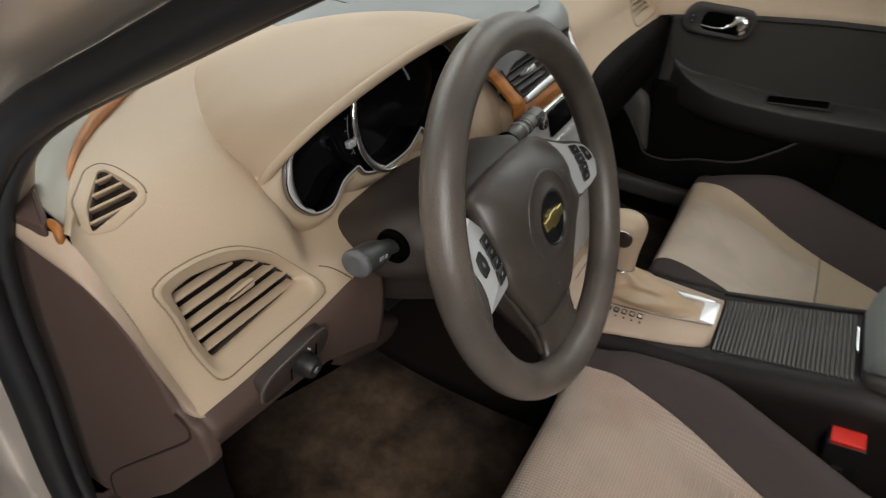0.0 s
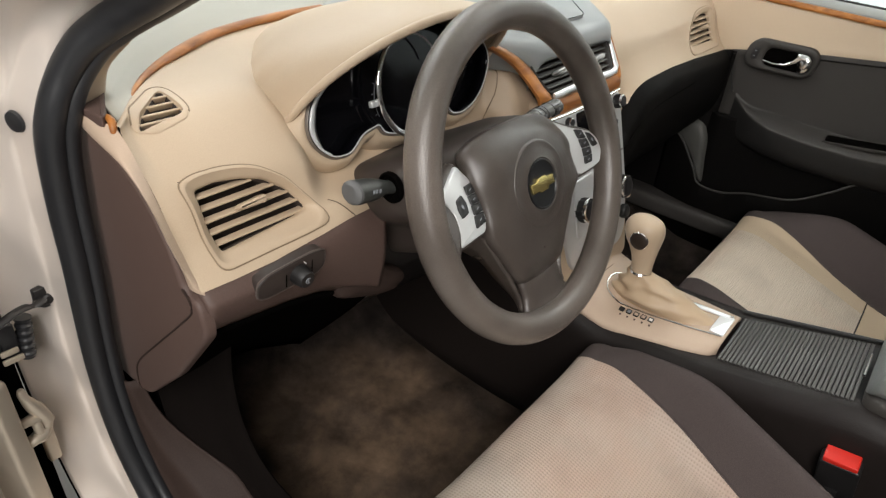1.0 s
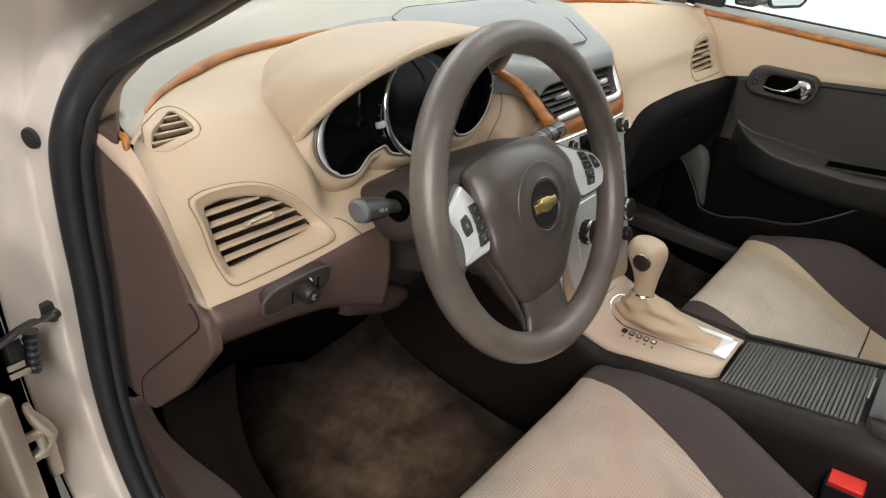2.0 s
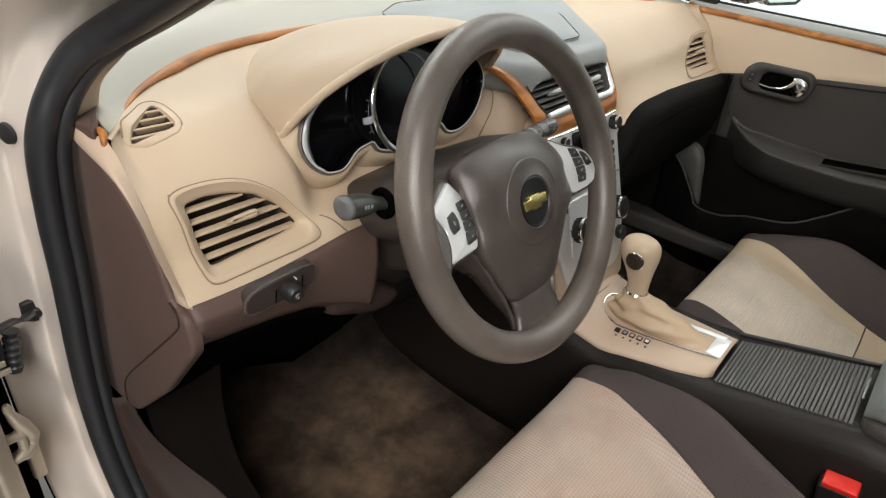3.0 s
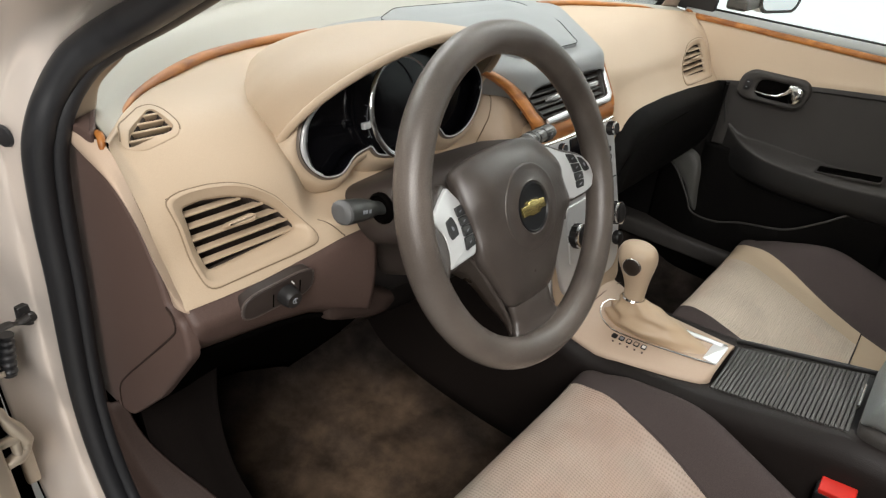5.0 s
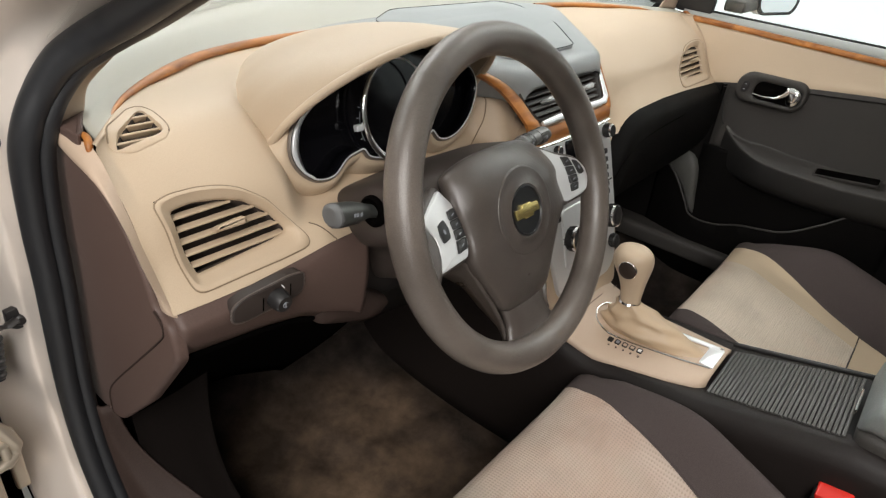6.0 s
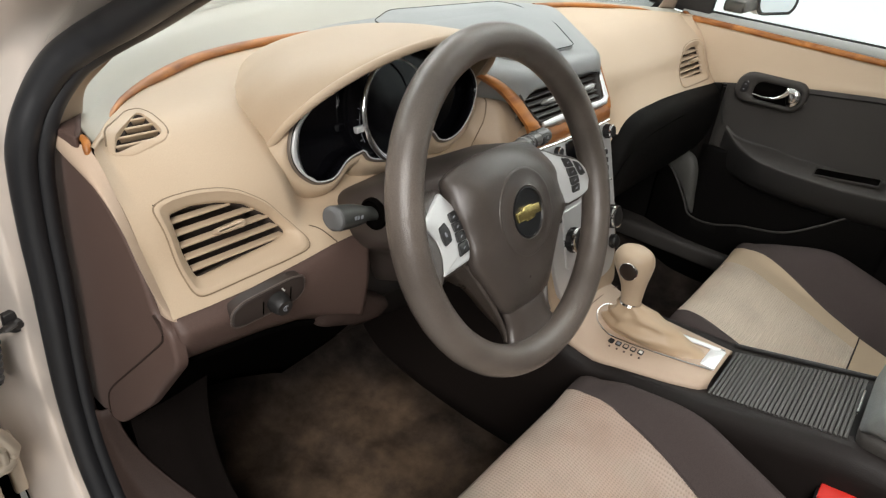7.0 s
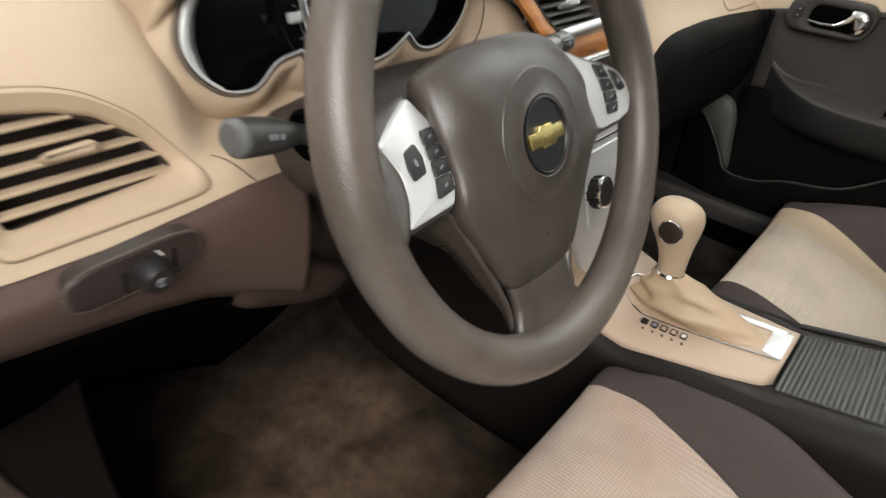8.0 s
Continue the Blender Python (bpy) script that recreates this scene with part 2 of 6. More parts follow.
def table(x, *pairs):
    """Linear lookup in pairs of (key, value)."""
    ks, vs = zip(*pairs)
    return float(np.interp(x, ks, vs))


def spline(pts, n, closed=False):
    """n points along a Catmull-Rom curve through pts, evenly by parameter."""
    p = [np.array(q, float) for q in pts]
    m = len(p)
    segs = m if closed else m - 1
    out = []
    for i in range(n):
        s = i / (n if closed else n - 1) * segs
        k = min(int(s), segs - 1)
        f = s - k
        if closed:
            a, b, c, d = (p[(k + j) % m] for j in (-1, 0, 1, 2))
        else:
            b, c = p[k], p[k + 1]
            a = p[k - 1] if k > 0 else 2 * b - c
            d = p[k + 2] if k + 2 < m else 2 * c - b
        out.append(0.5 * ((2 * b) + (c - a) * f + (2 * a - 5 * b + 4 * c - d) * f * f + (3 * b - a - 3 * c + d) * f ** 3))
    return out


def grid(rows, close_u=False, close_v=False, skip=None):
    """A sheet of quads over rows of points; skip(centre) leaves faces out."""
    bm = bmesh.new()
    vs = [[bm.verts.new(p) for p in r] for r in rows]
    nu, nv = len(vs), len(vs[0])
    for i in range(nu if close_u else nu - 1):
        for j in range(nv if close_v else nv - 1):
            q = [vs[i][j], vs[(i + 1) % nu][j], vs[(i + 1) % nu][(j + 1) % nv], vs[i][(j + 1) % nv]]
            if skip and skip(sum((v.co for v in q), Vector()) / 4):
                continue
            try:
                bm.faces.new(q)
            except ValueError:
                pass
    loose = [v for v in bm.verts if not v.link_faces]
    bmesh.ops.delete(bm, geom=loose, context="VERTS")
    return bm


def sweep(path, radius, sides=12, closed=False, flat=1.0, up=(0, 0, 1), caps=True):
    """A tube along path; radius a number or a list; flat squeezes it along the frame's second axis."""
    pts = [Vector(p) for p in path]
    n = len(pts)
    rows = []
    ref = Vector(up)
    for i, p in enumerate(pts):
        a = pts[i - 1] if (i or closed) else p
        b = pts[(i + 1) % n] if (i < n - 1 or closed) else p
        t = (b - a).normalized()
        e1 = ref.cross(t)
        if e1.length < 1e-4:
            e1 = Vector((1, 0, 0)).cross(t)
        e1.normalize()
        e2 = t.cross(e1)
        r = radius[i] if isinstance(radius, (list, tuple)) else radius
        rows.append([p + e1 * (r * math.cos(k * math.tau / sides)) + e2 * (r * flat * math.sin(k * math.tau / sides)) for k in range(sides)])
    bm = grid(rows, close_u=closed, close_v=True)
    if caps and not closed:
        bm.verts.ensure_lookup_table()
        bm.faces.new(bm.verts[:sides])
        bm.faces.new(bm.verts[-sides:])
    return bm


def offset(poly, d):
    """A closed outline moved inwards by d (outline anticlockwise)."""
    n = len(poly)
    area2 = sum(poly[i][0] * poly[(i + 1) % n][1] - poly[(i + 1) % n][0] * poly[i][1] for i in range(n))
    s = 1 if area2 > 0 else -1
    out = []
    for i in range(n):
        a, b, c = (np.array(poly[(i + j) % n], float) for j in (-1, 0, 1))
        e, f = b - a, c - b
        e, f = e / (np.linalg.norm(e) + 1e-12), f / (np.linalg.norm(f) + 1e-12)
        nrm = np.array([-(e + f)[1], (e + f)[0]])
        ln = np.linalg.norm(nrm)
        nrm = nrm / ln if ln > 1e-6 else np.array([-e[1], e[0]])
        k = max(0.45, abs(float(nrm @ np.array([-e[1], e[0]]))))
        out.append(b + s * nrm * d / k)
    return out


def plane(origin, across, up):
    """A frame on a surface: local x across, y up the surface, z out of it."""
    a, u = Vector(across).normalized(), Vector(up).normalized()
    n = a.cross(u)
    m = Matrix((a, u, n)).transposed().to_4x4()
    m.translation = origin
    return m


def slab(poly, m, top, bottom, round_=0.0, steps=3):
    """A plate with the outline poly in the frame m, from height bottom to top, its top edge rounded."""
    bm = bmesh.new()
    rings = [(0.0, bottom)]
    if round_:
        for k in range(steps + 1):
            a = k / steps * math.pi / 2
            rings.append((round_ * (1 - math.cos(a)), top - round_ + round_ * math.sin(a)))
    else:
        rings.append((0.0, top))
    loops = []
    for d, h in rings:
        pl = offset(poly, d) if d else poly
        loops.append([bm.verts.new(m @ Vector((q[0], q[1], h))) for q in pl])
    n = len(poly)
    for a, b in zip(loops, loops[1:]):
        for i in range(n):
            bm.faces.new([a[i], a[(i + 1) % n], b[(i + 1) % n], b[i]])
    bm.faces.new(loops[-1])
    bm.faces.new(loops[0][::-1])
    return bm


def frame_ring(outer, inner, m, top, bottom, round_=0.0015):
    """A flat frame between two outlines with the same number of points."""
    prof = [(outer, 0.0, bottom), (outer, 0.0, top - round_), (outer, round_, top), (inner, -round_, top), (inner, 0.0, top - round_), (inner, 0.0, bottom)]
    rows = []
    for pl, d, h in prof:
        q = offset(pl, d) if d else pl
        rows.append([m @ Vector((p[0], p[1], h)) for p in q])
    return grid(rows, close_u=True, close_v=True)


def pillow(poly, m, profile):
    """A domed pad: outline shrunk towards its middle by f at height h, for (f, h) in profile."""
    c = np.mean(np.array([q[:2] for q in poly], float), axis=0)
    rows = []
    for f, h in profile:
        rows.append([m @ Vector((*(c + (np.array(q[:2]) - c) * f), h)) for q in poly])
    bm = grid(rows, close_v=True)
    bm.verts.ensure_lookup_table()
    n = len(poly)
    bm.faces.new(bm.verts[-n:])
    bm.faces.new(bm.verts[:n][::-1])
    return bm


def lathe(profile, m, sides=32, caps=True):
    """Turned round local z: (radius, height) pairs."""
    rows = [[m @ Vector((r * math.cos(k * math.tau / sides), r * math.sin(k * math.tau / sides), h)) for k in range(sides)] for r, h in profile]
    bm = grid(rows, close_v=True)
    if caps:
        bm.verts.ensure_lookup_table()
        bm.faces.new(bm.verts[-sides:])
        bm.faces.new(bm.verts[:sides][::-1])
    return bm


def block(a, b, bevel=0.0, m=None):
    """A box between two corners, with rounded edges."""
    bm = bmesh.new()
    bmesh.ops.create_cube(bm, size=1)
    a, b = Vector(a), Vector(b)
    for v in bm.verts:
        v.co = Vector((a[i] + (b[i] - a[i]) * (v.co[i] + 0.5) for i in range(3)))
    if bevel:
        bmesh.ops.bevel(bm, geom=bm.edges[:], offset=bevel, segments=3, affect="EDGES", profile=0.5)
    if m is not None:
        bm.transform(m)
    return bm


def soften(pts, sigma, n):
    """A closed outline with n even points, its corners rounded off."""
    p = np.array(list(pts) + [pts[0]], float)
    d = np.concatenate([[0], np.cumsum(np.linalg.norm(np.diff(p, axis=0), axis=1))])
    s = np.linspace(0, d[-1], n, endpoint=False)
    q = np.stack([np.interp(s, d, p[:, k]) for k in range(2)], 1)
    w = max(1, int(3 * sigma / (d[-1] / n)))
    ks = np.exp(-0.5 * (np.arange(-w, w + 1) * (d[-1] / n) / sigma) ** 2)
    ks /= ks.sum()
    return [tuple(sum(ks[j + w] * q[(i + j) % n] for j in range(-w, w + 1))) for i in range(n)]


def inside(p, poly):
    n, hit = len(poly), False
    for i in range(n):
        a, b = poly[i], poly[(i + 1) % n]
        if (a[1] > p[1]) != (b[1] > p[1]) and p[0] < (b[0] - a[0]) * (p[1] - a[1]) / (b[1] - a[1]) + a[0]:
            hit = not hit
    return hit


def outline(pts, n=48):
    """A smooth closed outline through pts."""
    return [tuple(p) for p in spline(pts, n, closed=True)]


def rounded(w, h, r, n=6, cx=0.0, cy=0.0):
    """A rectangle with round corners."""
    out = []
    for sx, sy, a0 in ((1, 1, 0), (-1, 1, 90), (-1, -1, 180), (1, -1, 270)):
        for k in range(n + 1):
            a = radians(a0 + 90 * k / n)
            out.append((cx + sx * (w / 2 - r) + r * math.cos(a), cy + sy * (h / 2 - r) + r * math.sin(a)))
    return out


def corners(pts, r, n=4):
    """A closed outline with its corners rounded."""
    out = []
    m = len(pts)
    for i in range(m):
        a, b, c = (np.array(pts[(i + j) % m], float) for j in (-1, 0, 1))
        da, dc = a - b, c - b
        ra, rc = min(r, np.linalg.norm(da) * 0.45), min(r, np.linalg.norm(dc) * 0.45)
        p, q = b + da / np.linalg.norm(da) * ra, b + dc / np.linalg.norm(dc) * rc
        for k in range(n + 1):
            f = k / n
            out.append(tuple((1 - f) ** 2 * p + 2 * f * (1 - f) * b + f * f * q))
    return out


def merge(*bms):
    """Joins the pieces of one part."""
    out = bmesh.new()
    for b in bms:
        me = bpy.data.meshes.new("piece")
        b.to_mesh(me)
        b.free()
        out.from_mesh(me)
        bpy.data.meshes.remove(me)
    return out

# ---- the booth ----
part("floor", block((-5, -6, -0.05), (5, 6, 0)), FLOOR, smooth=0)
tagged(bpy.data.objects["floor"], "grey concrete floor under the car", "floor", kind="structure")
# the east wall glows by itself; the others are grey to return less light
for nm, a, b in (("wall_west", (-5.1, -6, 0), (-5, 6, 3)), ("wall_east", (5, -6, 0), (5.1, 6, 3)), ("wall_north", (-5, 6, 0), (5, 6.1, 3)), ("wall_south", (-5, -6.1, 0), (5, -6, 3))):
    tagged(part(nm, block(a, b), GLOW_WALL if nm == "wall_east" else WALL_DIM, smooth=0), "plain white booth wall with a glow of its own" if nm == "wall_east" else "plain grey painted booth wall", "wall", kind="structure")
tagged(part("ceiling", block((-5.1, -6.1, 3), (5.1, 6.1, 3.1)), WALL, smooth=0), "plain white booth ceiling", "ceiling", kind="structure")

# ---- body shell round the driver's door opening ----
SEAL = [(-0.60, -0.45, 1.41), (-0.615, -0.25, 1.34), (-0.645, 0.0, 1.225), (-0.667, 0.19, 1.126), (-0.68, 0.237, 1.100), (-0.692, 0.258, 1.085), (-0.706, 0.274, 1.068), (-0.722, 0.287, 1.04), (-0.738, 0.293, 1.005), (-0.744, 0.300, 0.97), (-0.745, 0.313, 0.90), (-0.745, 0.32, 0.83), (-0.745, 0.344, 0.656), (-0.745, 0.323, 0.525), (-0.745, 0.25, 0.43), (-0.745, 0.12, 0.385), (-0.745, -0.2, 0.375), (-0.745, -0.8, 0.375)]
SEAL_CURVE = [np.array(p) for p in spline(SEAL, 140)]


def seal_rows(profile, lo=0, hi=140):
    """Rows along the door opening: profile of (way out of the opening, way inwards from the seal)."""
    rows = []
    for i in range(lo, hi):
        p = SEAL_CURVE[i]
        t = (SEAL_CURVE[min(i + 1, 139)] - SEAL_CURVE[max(i - 1, 0)])[1:]
        t = t / np.linalg.norm(t)
        n = np.array([-t[1], t[0]])
        n = n if n @ (p[1:] - np.array([-0.25, 0.85])) > 0 else -n
        rows.append([(p[0] + x, *(p[1:] + n * d)) for d, x in profile])
    return rows


shell = thing("car_body", (-0.8, 0.4, 0.3), "champagne painted metal car body around an open door", "car body")
JAMB = [(0.010, 0.004), (0.018, -0.003), (0.050, -0.006), (0.060, -0.010), (0.082, -0.020), (0.096, -0.036), (0.106, -0.052)]
def pressed(rows):
    """The jamb's pressed bosses and hollows, between the seal and the wing."""
    out = []
    for r in rows:
        q = [np.array(p) for p in spline(r, 26)]
        z = q[12][2]
        wave = 0.55 * math.sin((z - 0.62) * 34) + 0.45 * math.sin((z - 0.40) * 19 + 1.0)
        wave *= step(z, 0.42, 0.50) * (1 - step(z, 0.94, 1.02))
        for k, p in enumerate(q):
            f = math.exp(-((k - 13 - 4 * wave) / 4.5) ** 2)
            q[k] = p + np.array([-0.35, -0.9, 0.0]) * (0.0150 * wave * f + 0.003 * f * step(z, 0.42, 0.5))
        out.append([tuple(p) for p in q])
    return out


def step(x, a, b):
    f = min(1, max(0, (x - a) / (b - a)))
    return f * f * (3 - 2 * f)


def blended(low, high, lo=0, hi=140):
    """Rows round the opening whose section turns from low to high up the windscreen pillar."""
    out = []
    for a, b in zip(seal_rows(low, lo, hi), seal_rows(high, lo, hi)):
        f = step(a[0][2], 1.00, 1.13)
        out.append([tuple(np.array(p) * (1 - f) + np.array(q) * f) for p, q in zip(a, b)])
    return out


part("door_jamb", grid(pressed(blended(JAMB, [(0.010, 0.004), (0.013, -0.008), (0.016, -0.030), (0.020, -0.055), (0.028, -0.080), (0.042, -0.098), (0.064, -0.110)]))), PAINT, shell, "champagne painted door jamb with soft folds", solid=0.003, smooth=60)
part("wing_edge", grid([spline(r, 14) for r in blended([(0.106, -0.052), (0.125, -0.075), (0.17, -0.095), (0.25, -0.105)], [(0.064, -0.110), (0.10, -0.118), (0.15, -0.122), (0.25, -0.125)], 0, 88)]), PAINT, shell, "champagne painted wing edge", solid=0.003)
# near-black sheet and added block stand for the shade behind the hinges
part("door_gap", grid([spline(r, 8) for r in seal_rows([(0.106, -0.052), (0.135, -0.050), (0.20, -0.030)], 87, 140)]), DARK, shell, "near-black sheet for the shade behind the hinges")
part("wing_gap_block", block((-1.05, 0.455, 0.15), (-0.80, 0.475, 0.98)), DARK, shell, "added near-black block for the shaded gap at the wing", smooth=0)
part("door_seal", merge(sweep([r[0] for r in seal_rows([(-0.006, 0.002)])], 0.0155, 16, flat=0.85, up=(1, 0, 0)),
                        sweep([r[0] for r in seal_rows([(-0.014, 0.016)])], 0.0085, 10, up=(1, 0, 0))), RUBBER, shell, "black rubber door seal")
KICK_ROWS = seal_rows([(-0.014, 0.016), (-0.026, 0.026), (-0.045, 0.033), (-0.060, 0.042), (-0.066, 0.060), (-0.072, 0.078), (-0.080, 0.088)], 99, 140)
for i, r in enumerate(KICK_ROWS):
    w = 0.30 + 0.70 * step(i, 0, 16)
    KICK_ROWS[i] = [tuple(np.array(r[0]) + (np.array(p) - np.array(r[0])) * w) for p in r]
part("kick_trim", grid([spline(r, 14) for r in KICK_ROWS]), KICK, shell, "brown plastic sill and kick trim", solid=0.003)
# side linings coloured near black to stand for the footwell's shade
for s in (-1, 1):
    part("footwell_side", grid([[(s * p[0], y, p[1]) for p in spline([(0.690, 0.84), (0.690, 0.58), (0.688, 0.47), (0.684, 0.40)], 16)] for y in np.linspace(0.32, 0.75, 10)]), DARK, shell, "footwell side lining, near-black for the shade there", solid=0.004)
# near-black strip standing for the shade between sill trim and carpet
part("sill_lining", grid([spline(r, 8) for r in seal_rows([(-0.040, 0.050), (-0.079, 0.090), (-0.10, 0.098), (-0.120, 0.110)], 88, 140)]), material("sill_shade", (0.0065, 0.0050, 0.0045), 0.95, scale=12, bump=0.6, bump_scale=700, spec=0.03, grain=0.3), shell, "sill lining, near-black for the shade there", solid=0.003)
SILL_PLATE = grid([[(x, y, z) for x, z in spline([(0.688, 0.474), (0.640, 0.4745), (0.627, 0.472), (0.6210, 0.465), (0.6195, 0.448), (0.6205, 0.434), (0.626, 0.428), (0.650, 0.425)], 24)] for y in np.linspace(-0.085, 0.46, 12)])
part("sill_plate", SILL_PLATE, CHARCOAL, shell, "charcoal sill plate on the passenger side", smooth=60, solid=0.003)
# windscreen pillar trims
for side in (1, -1):
    rows = []
    a = spline([(-0.592, -0.46, 1.405), (-0.605, -0.25, 1.335), (-0.635, 0.0, 1.218), (-0.655, 0.18, 1.122), (-0.667, 0.226, 1.096), (-0.68, 0.246, 1.08), (-0.694, 0.262, 1.062), (-0.708, 0.276, 1.035), (-0.716, 0.284, 1.003)], 40)
    b = spline([(-0.56, -0.40, 1.425), (-0.575, -0.20, 1.35), (-0.60, 0.03, 1.235), (-0.628, 0.16, 1.135), (-0.652, 0.222, 1.092), (-0.664, 0.268, 1.060), (-0.672, 0.284, 1.046), (-0.679, 0.296, 1.030), (-0.680, 0.312, 1.000)], 40)
    for p, q in zip(a, b):
        mid = (p + q) / 2 + np.array([0.006, 0.0, 0.004])
        rows.append([(side * v[0], v[1], v[2]) for v in spline([p, mid, q], 7)])
    part("pillar_trim", grid(rows), material("pillar_tan", (0.34, 0.265, 0.20), 0.6, bump=0.1) if side == 1 else bpy.data.materials["pillar_tan"], shell, "tan plastic windscreen pillar trim", solid=0.003)
# roof and the rest of the shell, out of view
part("roof", grid([[(x, y, 1.45 - 0.05 * (x / 0.6) ** 2 - 0.02 * ((y + 0.9) / 0.7) ** 2) for x in np.linspace(-0.62, 0.62, 9)] for y in np.linspace(-1.6, -0.42, 9)]), HEADLINER, shell, "pale cloth headliner", solid=0.02)
part("rear_bulkhead", block((-0.72, -1.75, 0.3), (0.72, -1.65, 1.05)), SEAT_DARK, shell)
def screen(u, t):
    """A point of the windscreen: u -1..1 across, t 0 at the cowl to 1 at the roof."""
    z = 0.985 + 0.455 * t
    side = table(z, (0.985, 0.36), (1.09, 0.28), (1.235, 0.08), (1.34, -0.15), (1.44, -0.38))
    mid = 0.82 - 1.22 * t
    return u * (0.74 - 0.15 * t), mid + (side - mid) * u * u, z


tagged(part("windshield", grid([[screen(u, t) for u in np.linspace(-1, 1, 21)] for t in np.linspace(0, 1, 11)]), GLASS, solid=0.004), "clear curved windscreen above the dashboard", "window", kind="structure").visible_shadow = False
part("hood", grid([[(x, y, 0.955 - 0.10 * (y - 0.7) - 0.05 * (x / 0.75) ** 2) for x in np.linspace(-0.8, 0.8, 13)] for y in np.linspace(0.62, 1.9, 9)]), PAINT, shell, "champagne painted bonnet", solid=0.003)

# unseen sheet added to keep windscreen light off the footwell carpet
part("light_block_shelf", block((-0.695, 0.30, 0.815), (0.695, 0.78, 0.825)), DARK, shell, "unseen black sheet that blocks light behind the dashboard", smooth=0)

# cabin floor: carpet that rises at the sides and up the firewall
rows = []
for y, z in ((-1.6, 0.33), (-0.5, 0.33), (-0.1, 0.325), (0.2, 0.325), (0.36, 0.335), (0.45, 0.37), (0.55, 0.46), (0.66, 0.60), (0.72, 0.80), (0.74, 0.98)):
    r = []
    for x in np.linspace(-0.69, 0.69, 81):
        up = 0.0 if abs(x) < 0.57 else 0.07 * ((abs(x) - 0.57) / 0.12) ** 2
        r.append((x, y + 0.012 * math.sin(9 * x), z + up + 0.010 * noise.noise((x * 6, y * 6, 0)) + 0.010 * noise.noise((x * 14, y * 14, 3))))
    rows.append(r)
fl = [[Vector(p) for p in spline([r[k] for r in rows], 80)] for k in range(81)]
tagged(part("carpet", grid(fl), CARPET, solid=0.01), "stained brown carpet, footwell light painted into its pale patch", "carpet", kind="structure")

# ---- dashboard ----
dash = thing("dashboard", (0, 0.3, 0.7), "two-tone beige and brown dashboard with wood trim strips", "dashboard")


WOOD_LINE = np.array(spline([(0, 0.474), (0.2, 0.472), (0.32, 0.468), (0.37, 0.462), (0.42, 0.452), (0.48, 0.432), (0.54, 0.397), (0.6, 0.354), (0.65, 0.307), (0.68, 0.270), (0.705, 0.238)], 200))


def wood_y(x):
    """Where the wood strip runs."""
    return float(np.interp(abs(x), WOOD_LINE[:, 0], WOOD_LINE[:, 1]))


def joint_z(x):
    return table(x, (-0.7, 0.869), (-0.67, 0.8675), (-0.624, 0.867), (-0.557, 0.872), (-0.52, 0.876), (-0.45, 0.878), (-0.2, 0.875), (-0.1, 0.83), (0.1, 0.80), (0.175, 0.815), (0.182, 0.842), (0.193, 0.856), (0.207, 0.867), (0.230, 0.874), (0.262, 0.878), (0.37, 0.880), (0.5, 0.875), (0.646, 0.865), (0.7, 0.862))


def pod_w(y):
    """Half the width of the middle pod."""
    return table(y, (0.1, 0.0), (0.157, 0.108), (0.17, 0.124), (0.20, 0.155), (0.25, 0.21), (0.32, 0.285), (0.386, 0.36), (0.45, 0.42))


def section(x, n=44):
    """The dashboard's face at x, from the wood strip down to the joint with the lower panel."""
    c = step(x, -0.550, -0.488) * (1 - step(x, -0.185, -0.150))
    k = step(abs(x), 0.20, 0.10) if abs(x) < 0.2 else 0
    yw, zj = wood_y(x), joint_z(x)
    pts = [(yw, 0.998), (min(0.36, yw - 0.004), 1.0), (min(0.30, yw - 0.010), 0.9995), (0.245 + 0.03 * c, 0.990 - 0.01 * c), (0.185 + 0.06 * c, 0.945), (0.163 + 0.04 * c, max(0.903 - 0.003 * c, zj + 0.036 if x > 0.1 else 0.0)), (0.147, zj + 0.0155), (0.132, zj)]
    pts = [(min(y, yw - 0.004 * i), z) for i, (y, z) in enumerate(pts)]
    return [(x, float(p[0]), float(p[1])) for p in spline(pts, n)]


FACE = plane((-0.615, 0.168, 0.918), (1, 0, 0), (0, 0.486, 0.874))
FACE_R = plane((0.615, 0.168, 0.918), (1, 0, 0), (0, 0.486, 0.874))
VENT_OUT = [(-0.067, 0.040), (-0.0501, 0.0442), (-0.0221, 0.0435), (0.0010, 0.0390), (0.0180, 0.0320), (0.0430, 0.0120), (0.0648, -0.0190), (0.0737, -0.0425), (0.0693, -0.0492), (0.0365, -0.0510), (-0.0115, -0.0516), (-0.0578, -0.0522), (-0.0625, -0.0466), (-0.0646, -0.0205), (-0.0653, 0.0126), (-0.0678, 0.0376)]
VENT_IN = [(-0.052, 0.0284), (-0.0283, 0.0305), (-0.0001, 0.0256), (0.0235, 0.0172), (0.0450, -0.0010), (0.0600, -0.0258), (0.0420, -0.0297), (-0.0488, -0.035), (-0.0522, -0.0073)]
TRI = plane((-0.64, 0.27, 0.996), (1, 0, 0), (0, 0.99, 0.12))
TRI_IN = [(0.0067, 0.0256), (0.0114, 0.0233), (0.0101, -0.0172), (0.0046, -0.0226), (-0.0439, -0.0316), (-0.032, -0.0126)]
TRI_OUT = [(-0.0496, -0.030), (-0.0377, -0.0031), (-0.0006, 0.0335), (0.0148, 0.035), (0.019, 0.0211), (0.0163, -0.0177), (0.008, -0.030), (-0.03, -0.038)]


def mirrored(pl):
    return [(-p[0], p[1]) for p in pl][::-1]


